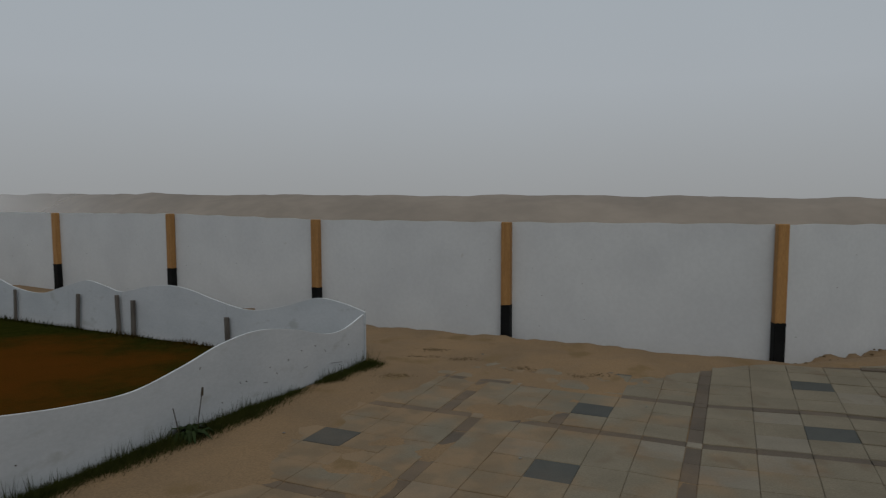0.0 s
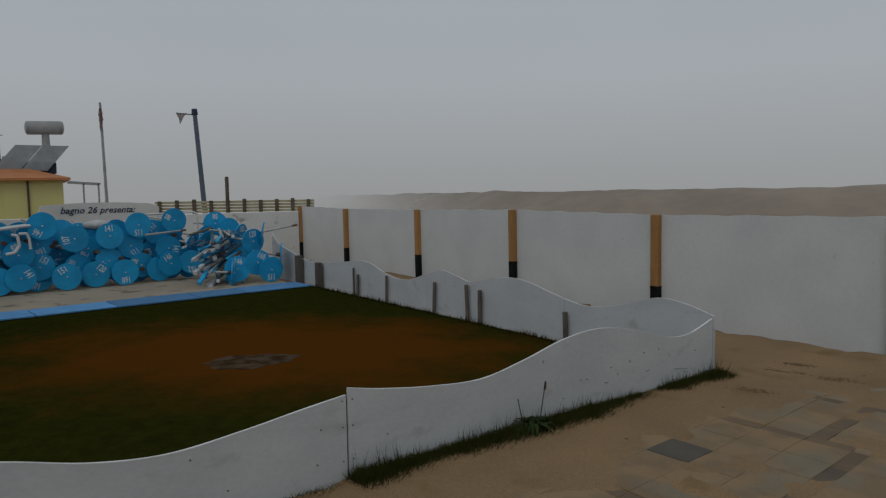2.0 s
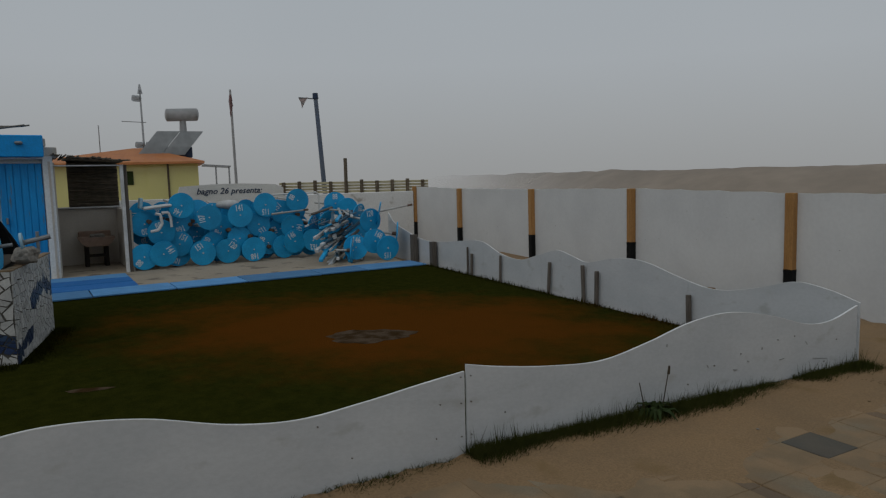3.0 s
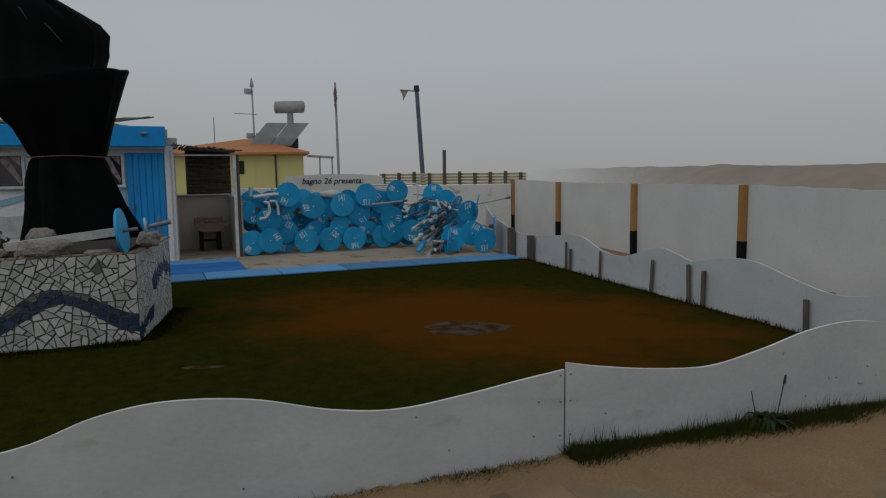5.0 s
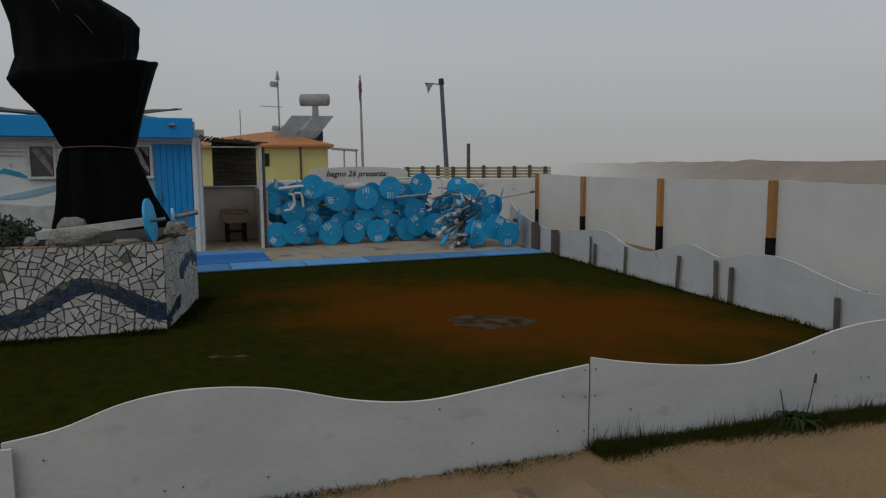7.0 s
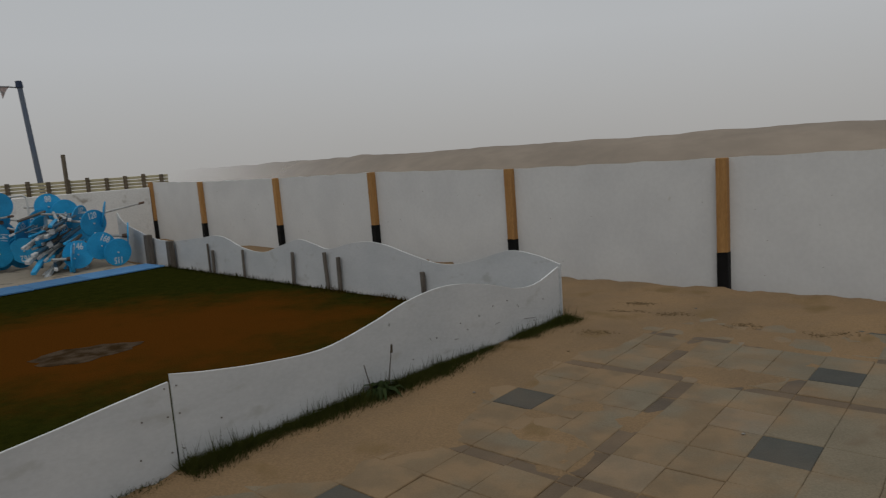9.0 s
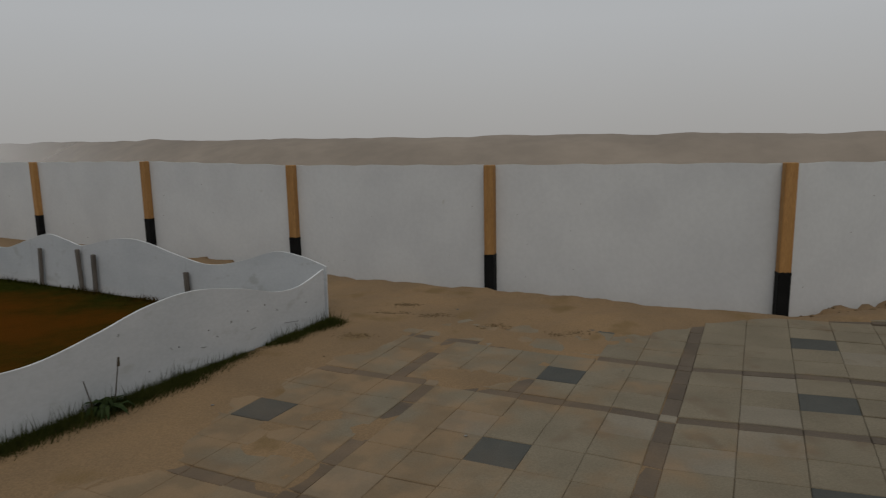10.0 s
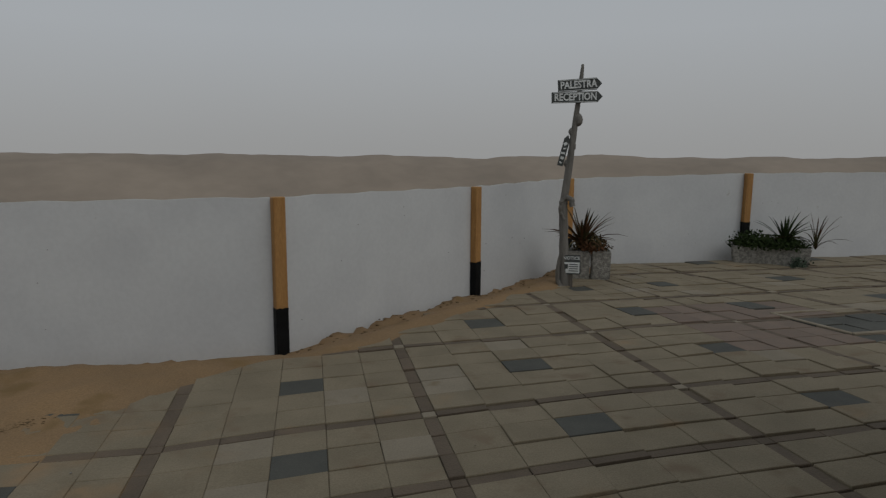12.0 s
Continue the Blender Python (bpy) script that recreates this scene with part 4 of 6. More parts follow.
# ---------------------------------------------------------------- stacked umbrella stands
def stand_proto(number, back=1.45):
    st = thing("umbrella_stand", pose(0, 0, -50), "blue numbered table disc on its umbrella pole, stacked on its side", "umbrella stand", "stacked umbrella stands")
    bm = rod(bm_new(), (0, -0.011, 0), (0, 0.011, 0), 0.222, seg=40)
    rim = [e for e in bm.edges if abs(e.calc_face_angle(0)) > 1.0]
    bmesh.ops.bevel(bm, geom=rim, offset=0.004, segments=2, affect="EDGES")
    disc = part("disc", bm, DISC, st, "worn blue plastic disc")
    part("pole", rod(bm_new(), (0, 0.02, 0), (0, back, 0), 0.021, seg=10), POLEW, st, "worn white pole")
    part("hub", rod(bm_new(), (0, 0.012, 0), (0, 0.09, 0), 0.04, 0.03, 12), HUB, st)
    part("pin", rod(bm_new(), (0, -0.03, 0), (0, -0.010, 0), 0.012, seg=8), PLASTIC, st, "white pin end")
    letters("number", number, 0.118, DIGIT, disc, pose(0.0, -0.0125, 0.125) @ STAND @ Matrix.Diagonal((0.85, 1.25, 0.5, 1)), label="white stencilled number", bold=0.0028)
    return st


short = stand_proto("162", 0.30)
protos = [stand_proto(t) for t in ("146", "115", "88", "141", "107", "151", "120", "168")]

ROWS_TOP = [(2.012, 0.0, 1.076, 150), (3.515, 0.10, 1.028, 180), (4.142, 0.1, 1.087, 60), (3.015, 0.0, 0.863, 5), (2.469, 0.0, 0.845, 100), (3.89, 0.3, 0.878, 40),
            (1.415, 0.1, 0.781, 190), (1.968, 0.2, 0.776, 200), (2.721, 0.25, 0.657, 150), (3.399, 0.2, 0.667, 210)]
ROWS_LOW = [(1.662, 0.0, 0.627, 20), (3.987, 0.0, 0.596, 260), (3.006, 0.1, 0.434, 120), (1.974, 0.15, 0.399, 330), (2.55, 0.2, 0.347, 60), (3.548, 0.15, 0.313, 70),
            (3.995, -0.06, 0.323, 30), (4.407, 0.2, 0.332, 100), (1.367, 0.0, 0.228, 140), (1.669, -0.05, 0.262, 300), (1.948, 0.2, 0.225, 160)]
ROWS_FLOOR = [(2.32, -0.06, 0.228, 30), (2.768, 0.0, 0.228, 320), (3.218, -0.06, 0.228, 185), (3.844, 0.1, 0.228, 270), (4.424, 0.25, 0.228, 20),
              (4.824, -0.1, 1.009, 0), (4.992, -0.3, 0.892, 160), (4.676, -0.1, 0.756, 80), (4.959, -0.2, 0.70, 200), (5.002, -1.3, 0.714, 10)]
ROWS_HEAP = [(5.004, -1.45, 0.352, 330), (4.654, -1.4, 0.262, 355), (5.174, -1.62, 0.228, 180)]
rng = random.Random(21)
for i, (x, y, z, spin) in enumerate(ROWS_TOP + ROWS_LOW + ROWS_FLOOR + ROWS_HEAP):
    tilt = 5 if y > -0.5 else 9
    m = yard_pose(x, y + rng.uniform(-0.01, 0.01), z + 0.012) @ pose(0, 0, 0, rng.uniform(-tilt * 0.3, tilt), 0, rng.uniform(-tilt, tilt) * 1.3) @ pose(0, 0, 0, 0, -spin, 0)
    copy_thing(protos[i % len(protos)], m)
for i in range(30):   # deeper layer of the stack
    x, z = 1.42 + 0.31 * (i % 10) + rng.uniform(-0.06, 0.06), 0.24 + 0.33 * (i // 10) + rng.uniform(-0.03, 0.05)
    m = yard_pose(x, 0.42 + rng.uniform(0, 0.12), z) @ pose(0, 0, 0, rng.uniform(-4, 8), 0, rng.uniform(-14, 14)) @ pose(0, 0, 0, 0, rng.uniform(0, 360), 0)
    copy_thing(protos[(i * 3) % len(protos)], m)
for i in range(8):   # stands thrown into the heap
    x, z = 4.40 + 0.26 * (i % 4) + rng.uniform(-0.07, 0.07), 0.30 + 0.36 * (i // 4) + rng.uniform(-0.04, 0.06)
    m = yard_pose(x, -0.30 + 0.12 * (i // 4) + rng.uniform(-0.1, 0.15), z) @ pose(0, 0, 0, rng.uniform(-12, 20), 0, rng.uniform(-38, 38)) @ pose(0, 0, 0, 0, rng.uniform(0, 360), 0)
    copy_thing(short, m)
# discs seen nearly edge-on at the heap's end and behind
for x, y, z, rz, rx in ((5.22, -1.2, 0.84, 62, 12), (5.50, -1.35, 0.46, 64, 6), (5.08, -0.6, 0.80, 35, 14), (4.55, -1.45, 0.228, 60, 3)):
    copy_thing(short, yard_pose(x, y, z, rx, 0, rz))
for p in (*protos, short):
    for o in (*p.children_recursive, p):
        bpy.data.objects.remove(o)

# loose poles lying in the heap
rng = random.Random(33)
for i in range(64):
    l = rng.uniform(0.45, 0.85)
    w = rng.choice((0.035, 0.045, 0.055, 0.07))
    bm = box(bm_new(), (l / 2, 0, 0), (l, w, w * 0.8), 0.008)
    h = i / 64
    pole = thing("loose_pole", yard_pose(rng.uniform(4.38, 5.22 - 0.15 * h), rng.uniform(-0.98, -0.40) + 0.2 * h, 0.10 + 0.86 * h * rng.uniform(0.9, 1.08), rng.uniform(-30, 30),
                                        rng.uniform(0, 20), -128 + rng.uniform(-26, 22)),
                 "worn blue and white umbrella pole in the heap", "pole", "loose umbrella poles")
    part("shaft", bm, (POLEB, POLEW, STAKE, POLEB, DISC, POLEW)[i % 6], pole)
    if i % 2:
        part("end_sleeve", box(bm_new(), (l - 0.05, 0, 0), (0.11, w + 0.006, w * 0.8 + 0.006), 0.006), PLASTIC, pole, "white end sleeve")
for x, y, z, l, ry, rz in ((3.55, -0.15, 0.87, 0.75, -4, 8), (5.35, -0.9, 0.86, 0.7, -9, -8), (4.55, -0.5, 0.92, 0.6, 6, 15)):
    pole = thing("loose_pole", yard_pose(x, y, z, 0, ry, rz), "long thin pole sticking out of the heap", "pole", "loose umbrella poles")
    part("shaft", rod(bm_new(), (0, 0, 0), (l, 0, 0), 0.02, 0.014), POLEW, pole)
    part("end_sleeve", rod(bm_new(), (l - 0.1, 0, 0), (l, 0, 0), 0.02), HUB, pole)


def build_pile_extras():
    chair = thing("plastic_chair", yard_pose(1.62, -0.05, 0.95), "white plastic chair tipped over on the pile", "chair")
    def bent(pts, r):
        bm = bm_new()
        for a, b in zip(pts, pts[1:]):
            rod(bm, a, b, r, seg=8)
        return bm
    part("leg", bent([(-0.05, -0.06, 0.02), (0.03, -0.06, 0.0), (0.05, -0.06, -0.16), (-0.02, -0.07, -0.26), (-0.14, -0.07, -0.28)], 0.024), PLASTIC, chair)
    part("leg", bent([(0.05, -0.05, 0.03), (0.16, -0.05, 0.03), (0.19, -0.05, -0.06), (0.20, -0.05, -0.22)], 0.022), PLASTIC, chair)
    part("seat", box(bm_new(), (0.0, 0.12, 0.13), (0.46, 0.3, 0.05), 0.02, Matrix.Rotation(radians(-6), 4, "Y")), PLASTIC, chair)
    part("backrest", box(bm_new(), (-0.25, 0.12, 0.2), (0.04, 0.3, 0.18), 0.012, Matrix.Rotation(radians(8), 4, "Y")), PALEBLUE, chair, "pale blue backrest")
    sack = bm_new()
    bmesh.ops.create_icosphere(sack, subdivisions=2, radius=0.2)
    for v in sack.verts:
        v.co = Vector((v.co.x * 1.15, v.co.y * 0.8, v.co.z * 0.45)) * (1 + 0.12 * noise.noise(v.co * 7))
    solid("sack", sack, CLOTH, "pale crumpled sack lying on the pile", "sack", m=yard_pose(2.93, 0.45, 1.06), smooth=True)
    rail = thing("bed_frame", yard_pose(4.35, 0.25, 1.0), "pale bent tube frame on top of the pile", "frame")
    part("tube", bent([(-0.65, 0, 0.22), (0.22, 0, 0.24), (0.28, 0, 0.20), (0.28, 0, -0.15)], 0.017), SIGNBOARD, rail)
    rng = random.Random(12)
    for i in range(26):   # dark wooden umbrella ends peeping between the discs
        x, z = rng.uniform(1.3, 4.5), rng.uniform(0.08, 0.9)
        bm = rod(bm_new(), (0, 0, 0), (0, 0.5, 0.0), 0.035, 0.03, 9)
        solid("umbrella_end", bm, HUB if rng.random() < 0.7 else POLEW, "brown wooden pole end between the discs", "pole end", "pole ends in the stack",
              m=yard_pose(x, rng.uniform(0.02, 0.2), z, rng.uniform(-6, 6), 0, rng.uniform(-15, 15)))


build_pile_extras()


# ---------------------------------------------------------------- mosaic planter


def clip(poly, px, py, nx, ny):
    out = []
    for (x0, y0), (x1, y1) in zip(poly, poly[1:] + poly[:1]):
        d0, d1 = (x0 - px) * nx + (y0 - py) * ny, (x1 - px) * nx + (y1 - py) * ny
        if d0 <= 0:
            out.append((x0, y0))
        if (d0 < 0) != (d1 < 0):
            t = d0 / (d0 - d1)
            out.append((x0 + (x1 - x0) * t, y0 + (y1 - y0) * t))
    return out


def shards(w, h, step, seed):
    """Broken-tile pieces over a w x h field, by cutting it again and again."""
    rng = random.Random(seed)
    todo, cells = [[(0.004, 0.0), (w, 0.0), (w, h), (0.004, h)]], []
    while todo:
        poly = todo.pop()
        k = len(poly)
        area = 0.5 * sum(poly[i][0] * poly[(i + 1) % k][1] - poly[(i + 1) % k][0] * poly[i][1] for i in range(k))
        cx, cy = sum(p[0] for p in poly) / k, sum(p[1] for p in poly) / k
        if area < step * step * rng.uniform(0.55, 1.7):
            far = max(math.hypot(x - cx, y - cy) for x, y in poly)
            g = max(0.55, 1 - 0.0038 / (math.sqrt(max(area, 1e-6)) * 0.5))
            if area > 0.0004:
                cells.append((cx, cy, [((x - cx) * g, (y - cy) * g) for x, y in poly]))
            continue
        sx = sum((x - cx) ** 2 - (y - cy) ** 2 for x, y in poly)
        sy = sum(2 * (x - cx) * (y - cy) for x, y in poly)
        ang = 0.5 * math.atan2(sy, sx) + rng.gauss(0, 0.38)
        nx, ny = math.cos(ang), math.sin(ang)
        px, py = cx + rng.gauss(0, 0.12) * step, cy + rng.gauss(0, 0.12) * step
        for q in (clip(poly, px, py, nx, ny), clip(poly, px, py, -nx, -ny)):
            if len(q) >= 3:
                todo.append(q)
    return cells


def shard_mesh(bm, cx, cy, poly, m, proud):
    k = len(poly)
    lo = [bm.verts.new(m @ Vector((cx + x, 0.0, cy + y))) for x, y in poly]
    hi = [bm.verts.new(m @ Vector((cx + x * 0.95, -proud, cy + y * 0.95))) for x, y in poly]
    bm.faces.new(hi)
    for i in range(k):
        bm.faces.new((lo[i], lo[(i + 1) % k], hi[(i + 1) % k], hi[i]))


def build_planter():
    planter = thing("mosaic_planter", pose(P0.x, P0.y, 0), "raised planter faced with broken white tile and a blue wave", "planter")
    l, sd = 3.4, 1.46
    q1, q2 = FRONT * l, SIDE * sd
    q3 = q1 + q2
    bm = slab(bm_new(), [(0, 0), tuple(q2), tuple(q3), tuple(q1)], -0.1, P_TOP - 0.01)
    part("core", bm, GROUT, planter, "dark grout")
    # front: x runs from the far end towards the corner
    turn = math.degrees(math.atan2(-FRONT.y, -FRONT.x))
    w = 2.1
    mf = pose(FRONT.x * w, FRONT.y * w, 0, 0, 0, turn)
    rng = random.Random(77)
    def tile(poly, mt):
        k = len(poly)
        if k < 3:
            return
        cx, cy = sum(p[0] for p in poly) / k, sum(p[1] for p in poly) / k
        area = 0.5 * sum(poly[q][0] * poly[(q + 1) % k][1] - poly[(q + 1) % k][0] * poly[q][1] for q in range(k))
        if area < 0.0003:
            return
        g = 1 - 0.04 * rng.random()
        local = [((x - cx) * g * rng.uniform(0.95, 1.0), (y - cy) * g * rng.uniform(0.95, 1.0)) for x, y in poly]
        bm = bm_new()
        shard_mesh(bm, 0, 0, local, Matrix.Identity(4), 0.006 + 0.005 * rng.random())
        part("tile_shard", bm, mt, planter, m=mf @ pose(cx, 0, cy, rng.uniform(-2, 2), rng.uniform(-7, 7), rng.uniform(-2, 2)))

    for cx, cy, poly in shards(w, P_TOP - 0.005, 0.078, 3):
        # the blue wave is cut into the field along its own line
        s = w - cx
        band = 0.30 + 0.135 * math.cos(2 * math.pi * (s - 0.62) / 1.28)
        slope = 0.135 * math.sin(2 * math.pi * (s - 0.62) / 1.28) * 2 * math.pi / 1.28
        nx, ny = -slope / math.hypot(slope, 1), 1 / math.hypot(slope, 1)
        half = 0.074 + 0.012 * math.sin(9 * s)
        whole = [(cx + x, cy + y) for x, y in poly]
        diamond = math.hypot(s - 0.29, cy - 0.66) < 0.05 or math.hypot(s - 1.27, cy - 0.54) < 0.055
        tile(clip(whole, cx, band + half + 0.003, -nx, -ny), GREENSHARD if diamond else SHARD)
        tile(clip(whole, cx, band - half - 0.003, nx, ny), SHARD)
        inner = clip(clip(whole, cx, band + half - 0.003, nx, ny), cx, band - half + 0.003, -nx, -ny)
        upper = 0.75 < s < 1.15 or 0.40 < s < 0.62
        tile(clip(inner, cx, band + 0.02, nx, ny), BLUESHARD)
        tile(clip(inner, cx, band + 0.024, -nx, -ny), GREENSHARD if upper and rng.random() < 0.5 else BLUESHARD)
    # side face, seen at a slant
    turn = math.degrees(math.atan2(SIDE.y, SIDE.x))
    ms = pose(0, 0, 0, 0, 0, turn + 180) @ Matrix.Translation((-sd, 0, 0))
    white, blue_bm = bm_new(), bm_new()
    for cx, cy, poly in shards(sd, P_TOP - 0.005, 0.075, 5):
        s = sd - cx
        band = 0.42 - 0.30 * abs(s / sd - 0.75) + (0.10 if s > 0.55 else -0.12)
        target = blue_bm if abs(cy - band) < 0.07 else white
        mm = Matrix.Rotation(math.atan2(SIDE.y, SIDE.x), 4, "Z")
        k = len(poly)
        nrm = Vector((-SIDE.y, SIDE.x, 0))
        if nrm.y < 0 or nrm.x < 0:
            nrm = Vector((abs(SIDE.y), abs(SIDE.x), 0))
        lo = [target.verts.new(Vector((SIDE.x * (s - x), SIDE.y * (s - x), cy + y))) for x, y in poly]
        hi = [target.verts.new(Vector((SIDE.x * (s - x * 0.95), SIDE.y * (s - x * 0.95), cy + y * 0.95)) + nrm * 0.008) for x, y in poly]
        target.faces.new(hi)
        for i in range(k):
            target.faces.new((lo[i], lo[(i + 1) % k], hi[(i + 1) % k], hi[i]))
    for b, mt in ((white, SHARD), (blue_bm, BLUESHARD)):
        bmesh.ops.recalc_face_normals(b, faces=b.faces)
        tagged(part("side_tile_shard", b, mt, planter), kind="stuff")
    # rim of broken pale tile along the top
    for a, d, ln in ((Vector((0, 0)), FRONT, l), (Vector((0, 0)), SIDE, sd)):
        s = 0.0
        while s < min(ln, 2.3) - 0.02:
            t = rng.uniform(0.07, 0.17)
            c = a + d * (s + t / 2)
            bm = box(bm_new(), (0, 0, 0), (t - 0.008, 0.07, 0.016), 0.003)
            inward = (SIDE if d is FRONT else FRONT) * 0.03
            part("rim_tile", bm, PALE, planter, m=pose(c.x + inward.x, c.y + inward.y, P_TOP - 0.002 + rng.uniform(-0.002, 0.004), rng.uniform(-2, 2), rng.uniform(-2, 2), math.degrees(math.atan2(d.y, d.x))))
            s += t
    bm = bm_new()
    k = 14
    grid = [[bm.verts.new((*(FRONT * (0.08 + (l - 0.16) * i / k) + SIDE * (0.08 + (sd - 0.16) * j / 8)), P_TOP + 0.0 + 0.05 * math.sin(math.pi * j / 8) + 0.03 * n2(i, j, 0.6, 4))) for j in range(9)] for i in range(k + 1)]
    for i in range(k):
        for j in range(8):
            bm.faces.new((grid[i][j], grid[i][j + 1], grid[i + 1][j + 1], grid[i + 1][j]))
    bmesh.ops.recalc_face_normals(bm, faces=bm.faces)
    part("soil", bm, SOIL, planter, "dark soil", smooth=True)


build_planter()


def planter_point(s, t, z=0.0):
    """s along the front from the corner, t back from the front."""
    p = P0 + FRONT * s + SIDE * t
    return Vector((p.x, p.y, P_TOP + z))


def rock(name, p, size, seed, label, rz=0):
    bm = bm_new()
    bmesh.ops.create_icosphere(bm, subdivisions=3, radius=1.0)
    for v in bm.verts:
        q = v.co.copy()
        f = 1 + 0.30 * noise.noise(q * 1.3 + Vector((seed, 0, 0))) + 0.12 * noise.noise(q * 4 + Vector((0, seed, 0)))
        q = Vector((max(-0.8, min(0.8, q.x)), q.y, max(-0.7, min(0.75, q.z))))
        v.co = Vector((q.x * f * size[0], q.y * f * size[1], q.z * f * size[2]))
    return solid(name, bm, ROCK, label, "rock", "rocks on the planter", m=pose(p.x, p.y, p.z, 0, 0, rz))


FD = math.degrees(math.atan2(FRONT.y, FRONT.x))
rock("rock", planter_point(0.72, 0.06, 0.065), (0.24, 0.10, 0.10), 3.0, "large grey rough rock on the planter rim", FD)
rock("rock", planter_point(0.30, 0.08, 0.01), (0.13, 0.07, 0.035), 5.0, "flat grey stone on the planter rim", FD)
rock("rock", planter_point(-0.02, 0.45, 0.08), (0.11, 0.10, 0.09), 8.0, "rounded grey stone beside the blue disc", 20)
rock("rock", planter_point(0.95, 0.75, 0.10), (0.14, 0.14, 0.12), 9.0, "grey stone behind the bush", 50)
rock("rock", planter_point(1.06, 0.10, 0.04), (0.07, 0.06, 0.05), 12.0, "small grey stone by the bush", 10)


def build_fallen_stand():
    """An umbrella stand lying on the planter, disc on edge."""
    disc_at = planter_point(0.12, 0.10, 0.19)
    tail = planter_point(1.02, 0.13, 0.085)
    head = disc_at + (disc_at - tail).normalized() * 0.13
    st = thing("umbrella_stand", pose(0, 0, 0), "umbrella stand lying on the mosaic planter, disc upright", "umbrella stand")
    ax = (disc_at - tail).normalized()
    axd = (ax + Vector((0.125, -0.035, 0))).normalized()
    bm = rod(bm_new(), disc_at - axd * 0.010, disc_at + axd * 0.010, 0.20, seg=40)
    part("disc", bm, DISC, st, "blue plastic disc")
    bm = box(bm_new(), (0, 0, 0), (0.07, 0.07, (disc_at - tail).length))
    m = Matrix.Translation((disc_at + tail) / 2) @ (disc_at - tail).to_track_quat("Z", "Y").to_matrix().to_4x4()
    part("pole", bm, POLEW, st, "square off-white pole", m=m)
    part("spindle", rod(bm_new(), disc_at, head, 0.016), METAL, st, "metal spindle")
    side = planter_point(0.0, 0.46, 0.19)
    st2 = thing("umbrella_stand", pose(0, 0, 0), "second umbrella stand lying behind the rocks", "umbrella stand")
    part("disc", rod(bm_new(), side - ax * 0.01, side + ax * 0.01, 0.09, seg=32), PALEBLUE, st2, "small pale blue disc")
    part("spindle", rod(bm_new(), side, side + ax * 0.22 + Vector((0, 0, 0.02)), 0.022), METAL, st2, "grey metal spindle")
    part("clamp", rod(bm_new(), side + ax * 0.12 + Vector((0, 0, -0.10)), side + ax * 0.12 + Vector((0, 0, 0.08)), 0.014), METAL, st2)


build_fallen_stand()


def leaf_bush(name, p, size, count, material, label, seed, leaf=0.05):
    rng = random.Random(seed)
    verts, faces = [], []
    for _ in range(count):
        d = Vector((rng.gauss(0, 1), rng.gauss(0, 1), abs(rng.gauss(0, 0.9)))).normalized()
        r = rng.uniform(0.45, 1.0) * (1 + 0.3 * noise.noise(d * 3 + Vector((seed, 0, 0))))
        c = Vector((d.x * size[0], d.y * size[1], d.z * size[2])) * r
        a = Vector((rng.gauss(0, 1), rng.gauss(0, 1), rng.gauss(0, 1) + 0.6)).normalized()
        b = a.cross(d).normalized()
        s = leaf * rng.uniform(0.6, 1.3)
        k = len(verts)
        verts += [c, c + a * s * 0.5 + b * s * 0.28, c + a * s, c + a * s * 0.5 - b * s * 0.28]
        faces.append((k, k + 1, k + 2, k + 3))
    me = bpy.data.meshes.new("leaves")
    me.from_pydata(verts, [], faces)
    me.materials.append(material)
    ob = new("leaves", me)
    plant = thing(name, pose(p.x, p.y, p.z), label, "plant")
    ob.parent = plant
    tagged(ob, kind="stuff")
    bm = bm_new()
    for _ in range(9):
        t = Vector((rng.uniform(-1, 1) * size[0], rng.uniform(-1, 1) * size[1], size[2] * rng.uniform(0.5, 0.9))) * 0.8
        rod(bm, (0, 0, -0.05), t, 0.008, 0.003, 5)
    part("stems", bm, DRIFT, plant)
    return plant


leaf_bush("shrub", planter_point(1.42, 0.40, 0.0), (0.42, 0.36, 0.24), 2600, GREYLEAF, "low grey-green shrub in the mosaic planter", 6, 0.045)


